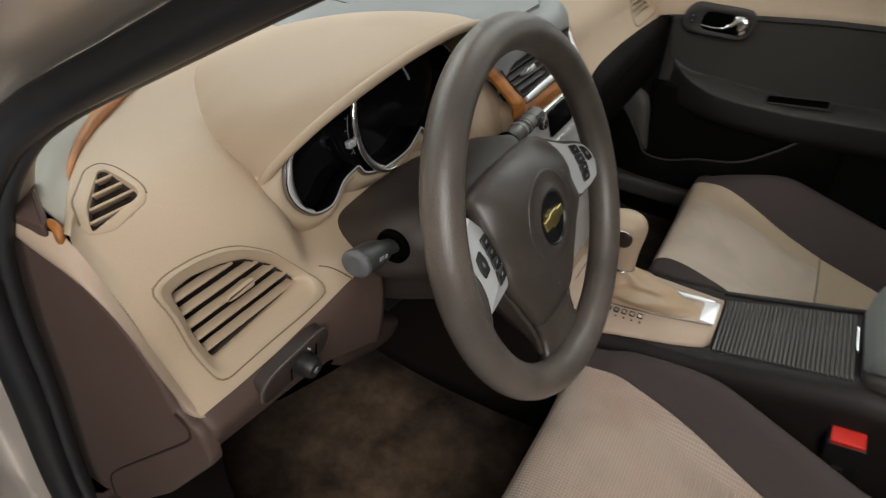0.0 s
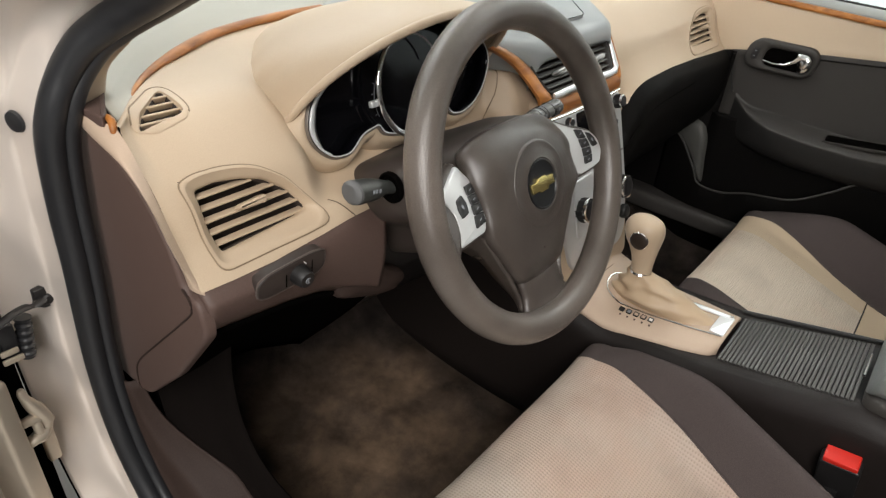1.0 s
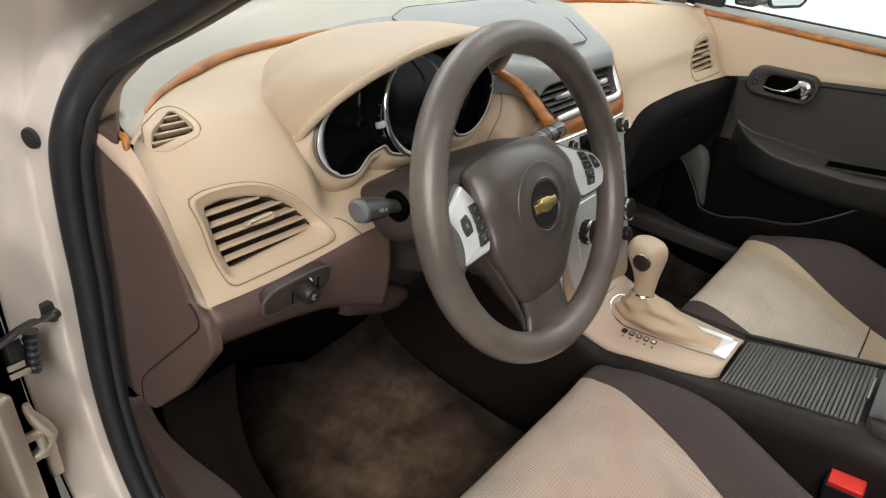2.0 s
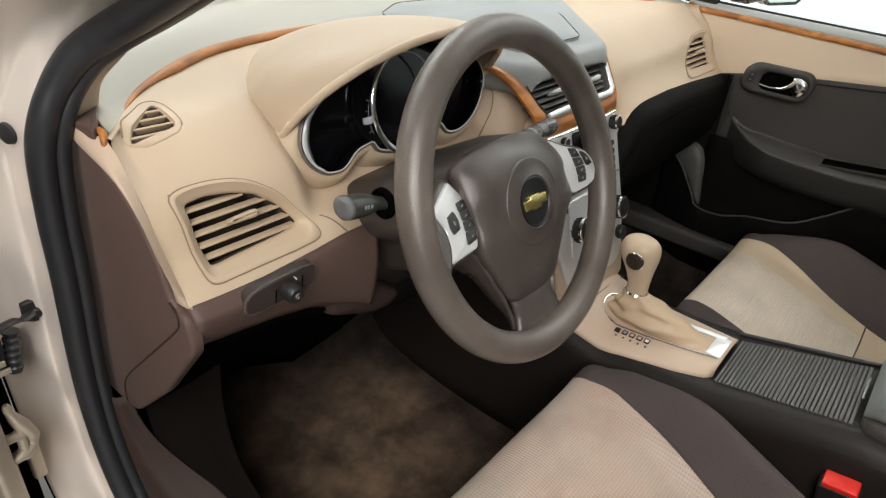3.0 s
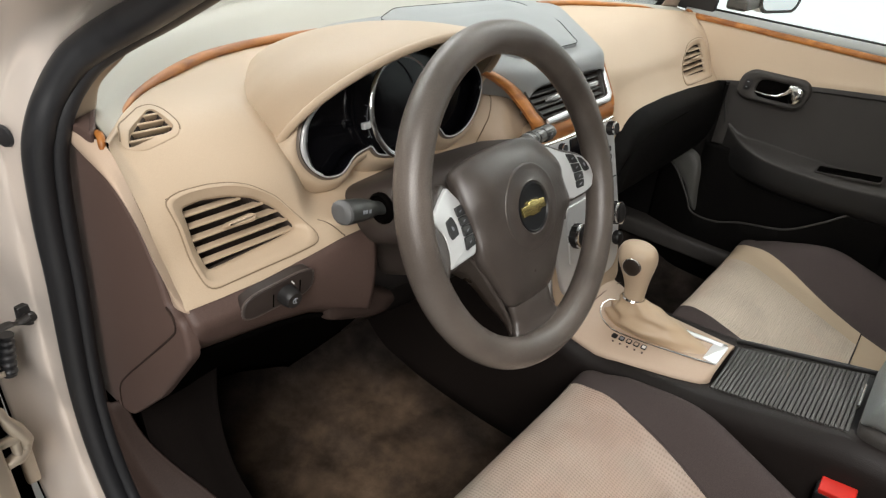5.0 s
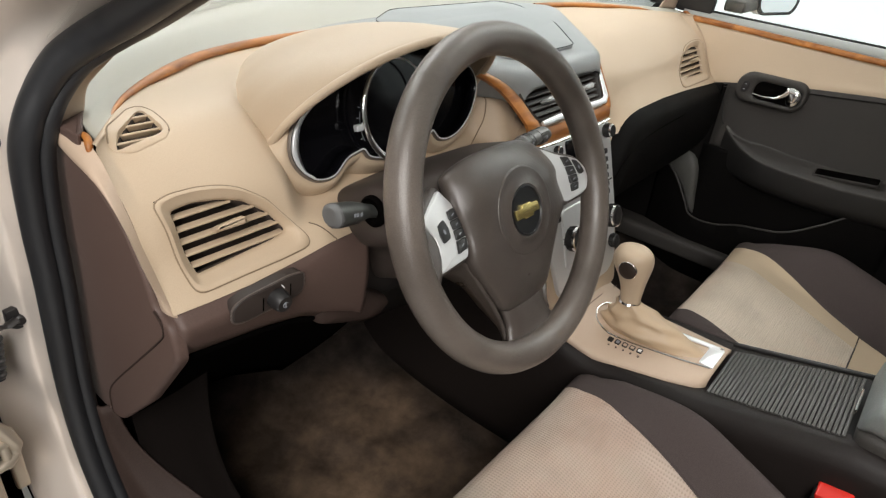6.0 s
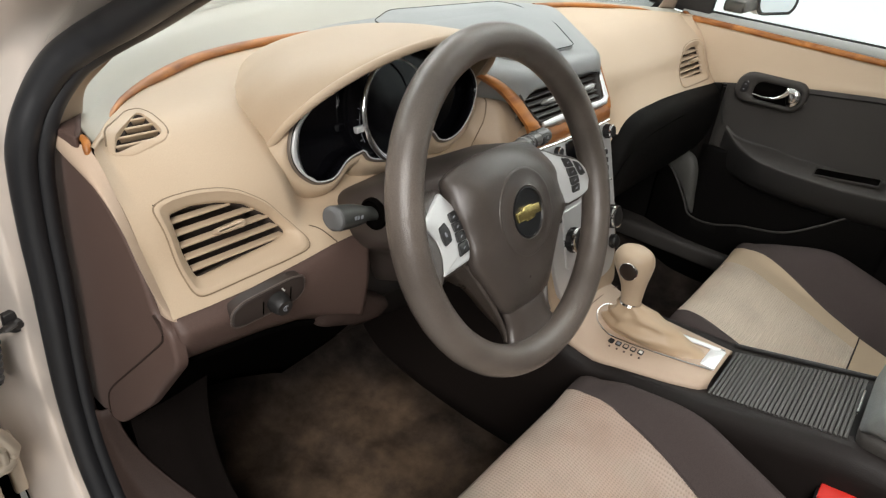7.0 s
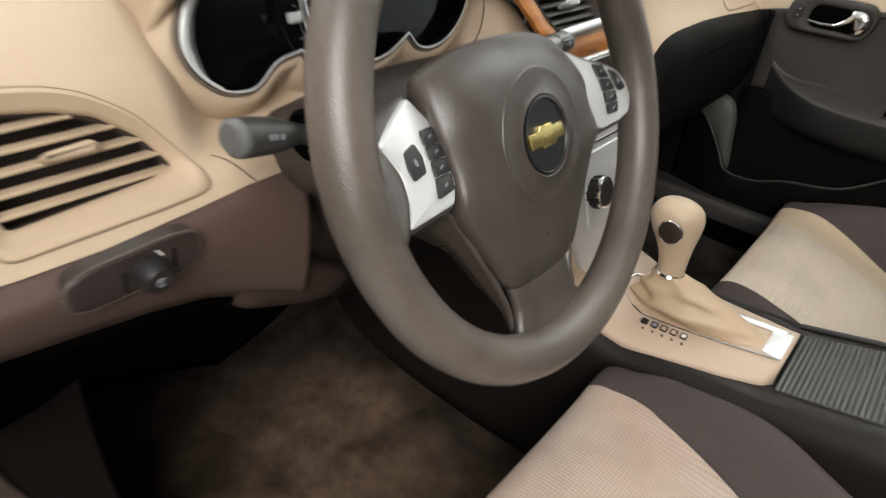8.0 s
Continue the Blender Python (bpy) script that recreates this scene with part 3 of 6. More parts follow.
# the far vent is the wider one
VENT_OUT_R, VENT_IN_R = ([(0.055 + (x - 0.055) * 1.36, y) for x, y in mirrored(pl)] for pl in (VENT_OUT, VENT_IN))
CUTS = [(m.inverted(), offset(soften(pl, 0.004, 120), 0.0014)) for m, pl in ((FACE, VENT_OUT), (FACE_R, VENT_OUT_R), (TRI, TRI_OUT))]


def holes(c):
    for m, pl in CUTS:
        q = m @ c
        if abs(q.z) < 0.02 and abs(q.x) < 0.13 and inside((q.x, q.y), pl):
            return True
    return abs(c.x) < min(pod_w(c.y), 0.255 if c.x < 0 else 1.0) - 0.03 or abs(c.x) < 0.105


XS = np.concatenate([np.linspace(-0.705, -0.50, 90), np.linspace(-0.497, 0.497, 110), np.linspace(0.50, 0.705, 90)])
part("upper_pad", grid([section(x, 90) for x in XS], skip=holes), BEIGE, dash, "soft beige upper pad", smooth=60)
# brown lower panel on the driver's side, black on the other
def lower(x, n=26):
    zj = joint_z(x)
    if x < -0.1:
        zb = table(x, (-0.7, 0.822), (-0.6, 0.808), (-0.555, 0.798), (-0.486, 0.766), (-0.45, 0.743), (-0.3, 0.73), (-0.1, 0.70))
        pts = [(0.137, zj + 0.002), (0.126, zj - 0.008), (0.1215, (zj + zb) / 2 + 0.006), (0.130, zb + 0.006), (0.145, zb - 0.010), (0.20, zb - 0.08), (0.30, zb - 0.195)]
    else:
        pts = [(0.138, zj + 0.002), (0.122, zj - 0.006), (0.105, zj - 0.03), (0.105, zj - 0.10), (0.13, 0.70), (0.20, 0.64), (0.42, 0.58)]
    return [(x, float(p[0]), float(p[1])) for p in spline(pts, n)]


from mathutils.bvhtree import BVHTree

probe = grid([section(x, 90) + lower(x)[2:9] for x in XS])
PAD = BVHTree.FromBMesh(probe)
probe.free()


def lay(m, p, far=0.06):
    """How high the pad's face stands over the frame m at p."""
    n = (m.to_3x3() @ Vector((0, 0, 1))).normalized()
    hit = PAD.ray_cast(m @ Vector((p[0], p[1], far)), -n, 2 * far)
    if hit[0] is not None:
        return far - hit[3]
    near = PAD.find_nearest(m @ Vector((p[0], p[1], 0)))
    return (near[0] - m.translation).dot(n)


# ends of the pad, with the beige band that turns towards the door
for s in (-1, 1):
    edge = [(s * 0.705, 0.238, 0.998), (s * 0.705, 0.22, 0.985), (s * 0.705, 0.186, 0.945), (s * 0.703, 0.164, 0.905), (s * 0.70, 0.148, 0.88), (s * 0.697, 0.131, 0.862)]
    rim = [(s * 0.716, 0.315, 0.9985), (s * 0.7175, 0.262, 0.985), (s * 0.7175, 0.208, 0.971), (s * 0.7170, 0.173, 0.945), (s * 0.7165, 0.152, 0.915), (s * 0.7135, 0.140, 0.890), (s * 0.7080, 0.146, 0.868)]
    rows = [[a, tuple((np.array(a) * 0.5 + np.array(b) * 0.5) + np.array([s * 0.004, -0.004, 0.003])), b, tuple(np.array(b) + np.array([-s * 0.004, 0.012, -0.004]))] for a, b in zip(spline(edge, 30), spline(rim, 30))]
    part("end_band", grid([spline(r, 8) for r in rows]), BEIGE_ROSE, dash, "smooth beige end band", smooth=60)

# wood strip along the top edge, either side of the middle pod
for s in (-1, 1):
    xs = np.linspace(0.365 if s > 0 else 0.262, 0.672, 70)
    path = [(s * x, wood_y(x) + 0.003, 1.0018 - 0.0065 * step(x, 0.62, 0.672)) for x in xs]
    part("wood_strip", sweep(path, [0.0082 - 0.0058 * step(x, 0.52, 0.672) for x in xs], 14, flat=0.75), WOOD, dash, "brown wood-grain strip", smooth=60)
    part("wood_end", sweep([(s * p[0], p[1], p[2]) for p in spline([(0.7035, 0.2530, 1.0030), (0.7045, 0.2440, 1.0015), (0.7065, 0.2385, 0.9960), (0.7070, 0.2370, 0.9890)], 10)], [0.0026, 0.0033, 0.0036, 0.0037, 0.0037, 0.0036, 0.0035, 0.0033, 0.0029, 0.0018], 12), WOOD, dash, "small wood-grain end piece", smooth=60)

# warm grey top from the wood to the windscreen
rows = []
for x in np.linspace(-0.695, 0.695, 70):
    low = step(abs(x), 0.615, 0.66)
    y0, y1 = wood_y(x) + 0.008 - 0.012 * low, 0.83 - 0.48 * (x / 0.69) ** 2
    y1 = max(y1, y0 + 0.055)
    rows.append([(x, y0 + (y1 - y0) * t, 1.0005 - 0.0045 * low * (1 - min(1, t * 4)) + 0.006 * math.sin(math.pi * min(1, t * 3) * 0.5) - 0.010 * t * t) for t in np.linspace(0, 1, 20)])
part("top_cover", grid(rows), material("warm_grey_vinyl", (0.335, 0.325, 0.280), 0.42, second=(0.36, 0.335, 0.27), scale=4, bump=0.1, bump_scale=1300, grain=0.04), dash, "warm grey vinyl top under the windscreen", solid=0.003)
part("corner_cover", slab(corners([(-0.7175, 0.309), (-0.7125, 0.244), (-0.7045, 0.2515), (-0.668, 0.330), (-0.700, 0.345)], 0.006), Matrix.Translation((0, 0, 0)), 1.007, 0.997, 0.002), BROWN, dash, "brown corner cover")

# underside split off the brown panel, its shade painted as near-black
part("knee_underside", grid([lower(x)[17:] for x in np.linspace(-0.697, -0.472, 40)]), DARK, dash, "underside of the knee panel, near-black for its shade", solid=0.003)
part("knee_panel", grid([[(x - dx, y + dy, z) for x, y, z in lower(-0.697)[:18]] for dx, dy in ((0.009, 0.006), (0.006, 0.0025), (0.003, 0.0006))] + [lower(x)[:18] for x in np.linspace(-0.697, -0.472, 40)]), BROWN, dash, "brown plastic knee panel", smooth=60, solid=0.003)
# black sheet added where the gap under the column lies in shade
part("column_gap_sheet", grid([[(x, y + 0.03, z) for x, y, z in lower(x)] for x in np.linspace(-0.474, -0.10, 30)]), BLACK, dash, "added black sheet for the shaded gap under the column", smooth=60, solid=0.003)
part("glovebox_panel", grid([lower(x) for x in np.linspace(0.135, 0.70, 50)]), CHARCOAL_SHADED, dash, "charcoal glovebox panel, darkened for shade", smooth=60, solid=0.003)

# end cap facing the open door
SIDE = plane((-0.705, 0, 0), (0, -1, 0), (0, 0, 1))
CAP = corners([(-0.33, 0.996), (-0.262, 0.981), (-0.215, 0.962), (-0.186, 0.939), (-0.167, 0.909), (-0.158, 0.886), (-0.152, 0.864), (-0.128, 0.860), (-0.121, 0.825), (-0.20, 0.722), (-0.285, 0.636), (-0.312, 0.632), (-0.405, 0.630), (-0.395, 0.80), (-0.36, 0.92)], 0.012)
cap = part("end_cap", slab(CAP, SIDE, 0.008, -0.004, 0.005), BROWN, dash, "brown plastic end cap")
part("cover_seam", sweep([(-0.7134, y, z) for y, z in spline([(0.1520, 0.868), (0.1415, 0.860), (0.1400, 0.850), (0.150, 0.835), (0.215, 0.768), (0.2777, 0.7034), (0.300, 0.674), (0.3055, 0.6465), (0.304, 0.634)], 40)], 0.0011, 6), KICK, cap, "seam of the fuse box cover")

# air vents
def material_once(name, colour, rough=0.6):
    return bpy.data.materials.get(name) or material(name, colour, rough)


def vent(name, m, outer, inner, slats, parent, lever_at, mat=BEIGE_SMOOTH, slat_mat=BEIGE_SMOOTH, tilt=28, wide=0.011, n=120, deep=0.03, label="", lip=0.004, snap=True, rnd=0.005, groove=None, lever_mat=None, funnel=0.0):
    outd, innd = soften(outer, rnd, 240), soften(inner, rnd * 0.6, 240)
    c = np.mean(np.array(innd), axis=0)

    def at_angles(poly):
        """The outline's points at even angles round the middle."""
        q = np.array(poly) - c
        ang = np.unwrap(np.arctan2(q[:, 1], q[:, 0]))
        if ang[-1] < ang[0]:
            q, ang = q[::-1], ang[::-1]
        ang = np.concatenate([ang + math.tau * k for k in range(-2, 4)])
        q = np.concatenate([q] * 6)
        return [(c[0] + float(np.interp(a, ang, q[:, 0])), c[1] + float(np.interp(a, ang, q[:, 1]))) for a in np.linspace(0, math.tau, n, endpoint=False)]

    out, inn = at_angles(outd), at_angles(innd)
    if snap:
        def ring(f):
            return [tuple(np.array(a) * (1 - f) + np.array(b) * f) for a, b in zip(out, inn)]

        rows = []
        for f, dh in ((0.0, -0.004), (0.0, 0.0004), (0.05, lip), (0.26, lip), (0.34, lip - 0.16 * funnel), (0.55, lip - 0.50 * funnel), (0.8, lip - 0.86 * funnel), (0.95, lip * 0.5 - funnel), (1.0, -0.003 - funnel), (1.0, -0.014 - funnel)):
            pl = ring(f)
            rows.append([m @ Vector((*q, lay(m, q) + dh)) for q in pl])
        v = part(name, grid(rows, close_v=True), mat, parent, label, smooth=50)
        line = [m @ Vector((*q, lay(m, q) + 0.0005)) for q in out if groove is None or groove(*q)]
        if groove is not None:
            k = max(range(len(line)), key=lambda i: (line[i] - line[i - 1]).length)
            line = line[k:] + line[:k]
        part("groove", sweep(line, 0.00085, 6, closed=groove is None), material_once("groove_tan", (0.22, 0.16, 0.10)), v, "fine dark groove")
        fit = np.linalg.lstsq(np.array([(1, *q) for q in inn]), np.array([lay(m, q) for q in inn]), rcond=None)[0]
        m = m @ Matrix(((1, 0, 0, 0), (0, 1, 0, 0), (fit[1], fit[2], 1, fit[0]), (0, 0, 0, 1)))
    else:
        v = part(name, frame_ring(out, inn, m, lip, -0.012, 0.002), mat, parent, label, smooth=50)
    part("duct", grid([[m @ Vector((*p, h)) for p in offset(inn, d)] for d, h in ((0, -0.004 - funnel), (0.0, -deep), (0.004, -deep - 0.002))], close_v=True), material_once("duct_brown", (0.026, 0.0165, 0.0110), 0.8), v, "dark duct behind the slats", solid=0.001)
    part("duct_floor", slab(inn, m, -deep - 0.001, -deep - 0.004), material_once("duct_brown", (0.026, 0.0165, 0.0110), 0.8), v, "dark duct floor")
    ys = [p[1] for p in inn]
    lo, hi = min(ys), max(ys)
    for k in range(slats):
        y = lo + (hi - lo) * (k + 0.75) / (slats + 0.4)
        xs = [p[0] for p in inn]
        span = [x for x in np.linspace(min(xs), max(xs), 200) if inside((x, y), inn)]
        if len(span) < 4:
            continue
        x0, x1 = span[0] - 0.002, span[-1] + 0.002
        sl = block((x0, -wide / 2, -0.0011), (x1, wide / 2, 0.0011), 0.0007)
        sl.transform(m @ Matrix.Translation((0, y, -0.006 - funnel)) @ Matrix.Rotation(radians(tilt - 90), 4, "X"))
        part("slat", sl, slat_mat, v)
    if lever_at:
        lv = corners([(-0.0175, -0.0015), (-0.0135, 0.0022), (0.0135, 0.0040), (0.0175, 0.0010), (0.0140, -0.0048), (-0.0120, -0.0042)], 0.0018)
        part("lever", slab(lv, m @ Matrix.Translation((*lever_at, -funnel)), 0.0085, -0.004, 0.0025), lever_mat or mat, v, "small thumb lever")
    return v


vent("side_vent", FACE, VENT_OUT, VENT_IN, 5, dash, (-0.001, 0.000), wide=0.0100, lip=0.0016, funnel=0.008, deep=0.040, label="beige slatted air vent with a thumb lever")
vent("side_vent", FACE_R, VENT_OUT_R, VENT_IN_R, 5, dash, (0.006, 0.000), wide=0.0165, lip=0.0016, funnel=0.005, deep=0.040, label="beige slatted air vent with a thumb lever")
vent("demist_vent", TRI, TRI_OUT, TRI_IN, 4, dash, None, wide=0.009, deep=0.015, label="small three-cornered demister vent", lip=0.0008, groove=lambda x, y: y > -0.024)

seam_pts = []
for x, y, z in spline([(-0.5316, 0.155, 0.8975), (-0.5234, 0.148, 0.887), (-0.5157, 0.143, 0.8764), (-0.5120, 0.139, 0.8700)], 14):
    near = PAD.find_nearest(Vector((x, y, z)))
    seam_pts.append(near[0] + near[1] * (0.0002 if near[1].y < 0 else -0.0002))
part("pad_seam", sweep(seam_pts, 0.0007, 6), material_once("groove_brown", (0.13, 0.09, 0.055)), dash)

# headlamp switch panel
HL = plane((-0.6, 0.1212, 0.845), (1, 0, 0), (0, -0.09, 0.996))
hl = part("switch_panel", slab(corners([(-0.0565, -0.002), (-0.0560, 0.0165), (-0.0424, 0.0220), (0.011, 0.0250), (0.0293, 0.0215), (0.0290, 0.0020), (0.020, -0.0055), (-0.045, -0.0065)], 0.007), HL, 0.004, -0.01, 0.002), material_once("switch_brown", (0.032, 0.0235, 0.0205), 0.42), dash, "dark brown headlamp switch panel")
HLP = corners([(-0.0565, -0.002), (-0.0560, 0.0165), (-0.0424, 0.0220), (0.011, 0.0250), (0.0293, 0.0215), (0.0290, 0.0020), (0.020, -0.0055), (-0.045, -0.0065)], 0.007)
part("panel_edge", sweep([HL @ Vector((*q, 0.0022)) for q in offset(HLP, -0.0006)], 0.0011, 6, closed=True), material_once("edge_brown", (0.10, 0.08, 0.07), 0.35), hl)
part("headlamp_knob", lathe([(0.0112, 0), (0.0108, 0.008), (0.0098, 0.013), (0.0085, 0.0155), (0.004, 0.016)], HL @ Matrix.Translation((-0.0065, 0.0065, 0.003))), BLACK, hl, "round black headlamp knob")
part("knob_mark", sweep([HL @ Vector((-0.0065 + 0.0030 * math.cos(a), 0.0068 + 0.0030 * math.sin(a), 0.0194)) for a in np.linspace(0.5, 5.2, 14)], 0.0005, 6), GREY_MARK, hl)
part("knob_mark", slab(rounded(0.0011, 0.0045, 0.0005), HL @ Matrix.Translation((-0.0065, 0.0068, 0.0035)), 0.0162, 0.0155), GREY_MARK, hl)
part("knob_mark", slab(rounded(0.0014, 0.0065, 0.0006), HL @ Matrix.Translation((0.0015, 0.0170, 0)) @ Matrix.Rotation(radians(35), 4, "Z"), 0.0046, 0.003), WHITE_MARK, hl)
part("switch_seam", slab(rounded(0.0012, 0.016, 0.0005, cx=-0.022, cy=0.005), HL, 0.0046, 0.003), DARK, hl)
part("switch_seam", slab(rounded(0.0012, 0.015, 0.0005, cx=0.011, cy=0.0085), HL, 0.0046, 0.003), DARK, hl)

# cluster hood
def hood_row(t, n=60):
    """An arch of the hood: t 0 at the lip, 1 where it dies into the top."""
    w = table(t, (0, 0.166), (0.12, 0.171), (0.25, 0.166), (0.45, 0.140), (0.75, 0.085), (0.9, 0.05), (1, 0.002))
    ztop = 1.082 - 0.088 * t ** 2.2
    ytop, yb = 0.118 + 0.325 * t, 0.222 + 0.22 * t
    zb = table(t, (0, 0.955), (0.12, 0.975), (0.3, 0.990), (1, 0.994))
    out = []
    for k in range(n):
        a = math.pi * (1 - k / (n - 1))
        s, c = math.sin(a), math.cos(a)
        r = step(c, 0.0, 0.6) * (1 - step(t, 0.0, 0.35))
        yf, zf = yb - 0.020 * r, zb + 0.028 * r
        out.append((-0.366 + (w + 0.010 * r) * c, yf + (ytop - yf) * s, zf + (ztop - zf) * s ** 0.9))
    return out


def tucked(by, dy, dz):
    """The lip's line drawn in under the hood, most at the crown."""
    row = hood_row(0)
    return [(x + (-0.366 - x) * by * math.sin(math.pi * k / (len(row) - 1)), y + dy, z + dz * math.sin(math.pi * k / (len(row) - 1))) for k, (x, y, z) in enumerate(row)]


inner, deep_in = tucked(0.03, 0.012, -0.010), tucked(0.05, 0.10, -0.014)
lip0 = [(x, y + 0.004, z - 0.007) for x, y, z in hood_row(0)]
lip1 = [(x, y - 0.001, z - 0.003) for x, y, z in hood_row(0)]
part("hood_lip", sweep([(x, y + 0.003, z - 0.003) for x, y, z in hood_row(0)], 0.0048, 10, up=(0, 1, 0)), BEIGE, dash, "rounded beige lip of the hood", smooth=80)
part("cluster_hood", grid([lip0, lip1] + [hood_row(t) for t in np.linspace(0.012, 1, 26)]), BEIGE, dash, "beige padded hood over the instruments", smooth=70)
# the hood's beige in a darker copy, shade put into the colour
part("hood_lining", grid([deep_in, inner, [(x, y + 0.004, z - 0.007) for x, y, z in hood_row(0)]]), material("shaded_hood_beige", (0.30, 0.23, 0.155), 0.5, bump=0.1), dash, "underside of the hood, beige darkened for its shade", smooth=70)

BRIGHT = material("bright_trim", (0.85, 0.86, 0.87), 0.28, 0.55, scale=30, amount=0.2)
# ---- instrument cluster ----
CL = plane((-0.368, 0.1835, 0.9164), (1, 0, 0), (0, 0.22, 0.975))
cluster = thing("instrument_cluster", (-0.368, 0.21, 0.91), "dark unlit instrument cluster with chrome-edged dials", "instrument cluster")


def arc(cx, cy, rx, ry, a0, a1, n):
    return [(cx + rx * math.cos(radians(a0 + (a1 - a0) * k / (n - 1))), cy + ry * math.sin(radians(a0 + (a1 - a0) * k / (n - 1)))) for k in range(n)]


lobe_l = [tuple(p) for p in spline([(-0.117, 0.090), (-0.1413, 0.0737), (-0.151, 0.0571), (-0.1534, 0.0408), (-0.1463, 0.024), (-0.1301, 0.0096), (-0.1138, 0.0053), (-0.0987, 0.0073), (-0.0779, 0.0214), (-0.0533, 0.0262)], 40)]
lobe_m = [tuple(p) for p in spline([(-0.050, 0.0245), (-0.041, 0.0139), (-0.0153, 0.0068), (0.012, 0.0055), (0.040, 0.008), (0.060, 0.016), (0.0735, 0.0225)], 26)]
lobe_r = [tuple(p) for p in spline([(0.0765, 0.0200), (0.0866, 0.0089), (0.107, 0.0056), (0.1337, 0.0134), (0.1581, 0.0331), (0.1735, 0.0622), (0.1679, 0.0847), (0.150, 0.100)], 36)]
edge = lobe_l + lobe_m + lobe_r
plate = offset(edge + [(0.120, 0.112), (0.07, 0.130), (0.01, 0.136), (-0.05, 0.128), (-0.095, 0.104)], -0.002)
part("dial_face", slab(plate, CL, -0.019, -0.030), GLOSS_BLACK, cluster, "dark dial faces deep behind clear cover")
part("tunnel", grid([[CL @ Vector((*p, h)) for p in edge] for h in (0.0, -0.008, -0.0195)]), GLOSS_BLACK, cluster, "black wall of the dial tunnel", solid=0.001)
part("bezel", sweep([CL @ Vector((*p, 0.0005)) for p in edge], [0.0007 + 0.0003 * math.sin(math.pi * k / (len(edge) - 1)) for k in range(len(edge))], 8, up=(0, -1, 0.2)), BRIGHT, cluster, "thin chrome bezel edge")
part("bezel_lip", grid([[CL @ Vector((*q, h)) for q in offset(edge, -d)] for d, h in ((0.0008, -0.001), (0.0020, 0.0002), (0.0036, -0.0015), (0.0042, -0.0040))]), material_once("lip_taupe", (0.13, 0.105, 0.085), 0.35), cluster, "taupe moulded lip under the bezel", smooth=60)
skirt = []
for d, h in ((0.0040, -0.0030), (0.0070, -0.0022), (0.0120, -0.0050), (0.0200, -0.0160), (0.0280, -0.0340)):
    wide, tight = offset(edge, -d), offset(edge, -0.0040 - 0.25 * (d - 0.0040))
    fade = [step(k, 4, 16) * step(k, 97, 84) for k in range(len(edge))]
    skirt.append([CL @ Vector((*(np.array(q) * f + np.array(p) * (1 - f)), h)) for q, p, f in zip(wide, tight, fade)][1:-3])
part("cluster_surround", grid(skirt), BEIGE, cluster, "beige moulded surround of the dials", smooth=70)
# broad chrome wall at the outer side of the small dial
wall_in = spline([(-0.1145, 0.0870), (-0.1326, 0.0699), (-0.1394, 0.0524), (-0.1408, 0.0378), (-0.1364, 0.0193), (-0.1269, 0.0105)], 40)
wall_out = spline([(-0.117, 0.090), (-0.1413, 0.0737), (-0.151, 0.0571), (-0.1534, 0.0408), (-0.1463, 0.024), (-0.1301, 0.0096)], 40)
part("dial_ring", grid([[CL @ Vector((*p, 0.001)), CL @ Vector((*(np.array(p) * 0.6 + np.array(q) * 0.4), 0.0)), CL @ Vector((*q, -0.006))] for p, q in zip(wall_out, wall_in)]), BRIGHT, cluster, "broad chrome wall of the dial", smooth=60, solid=0.0008)
part("dial_ring", sweep([CL @ Vector((*p, 0.002)) for p in arc(0.010, 0.061, 0.0570, 0.0620, 98, 268, 50)], [0.0016 + 0.0026 * math.sin(math.pi * k / 49) for k in range(50)], 10, up=(0, -1, 0.2)), CHROME, cluster, "chrome speedometer ring")
part("dial_ring", sweep([CL @ Vector((*p, -0.002)) for p in arc(0.016, 0.061, 0.0560, 0.0605, 20, 262, 50)], 0.0013, 8, up=(0, -1, 0.2)), BRIGHT, cluster, "fine inner speedometer ring")
part("ring_clip", block((-0.059, 0.047, -0.006), (-0.048, 0.055, 0.001), 0.0015, CL), BRIGHT, cluster, "small bright clip beside the ring")
for cx, r, a0, a1 in ((-0.107, 0.031, 150, 215), (0.010, 0.047, 150, 205)):
    part("dial_scale", sweep([CL @ Vector((*p, -0.0175)) for p in arc(cx, 0.050, r, r, a0, a1, 20)], 0.0005, 6, up=(0, -1, 0.2)), GREY_MARK, cluster, "fine grey scale line")
for cx, cy, r, a0, a1, n in ((-0.107, 0.050, 0.034, 155, 210, 4), (0.010, 0.050, 0.050, 155, 200, 4)):
    for k in range(n):
        a = radians(a0 + (a1 - a0) * k / (n - 1))
        tick = block((-0.0015 if k % 2 else -0.0025, -0.0004, -0.0038), (0.0015, 0.0004, -0.0030))
        tick.transform(CL @ Matrix.Translation((cx + r * math.cos(a), cy + r * math.sin(a), -0.0145)) @ Matrix.Rotation(a, 4, "Z"))
        part("tick", tick, GREY_MARK, cluster, smooth=0)

# ---- steering column ----
HUB = (-0.3697, 0.0, 0.93)
WHEEL = plane(HUB, (1, 0, 0), (0, math.sin(radians(22.94)), math.cos(radians(22.94))))
column = thing("steering_column", (-0.37, 0.15, 0.83), "dark brown steering column shroud behind the wheel", "steering column")
rows = []
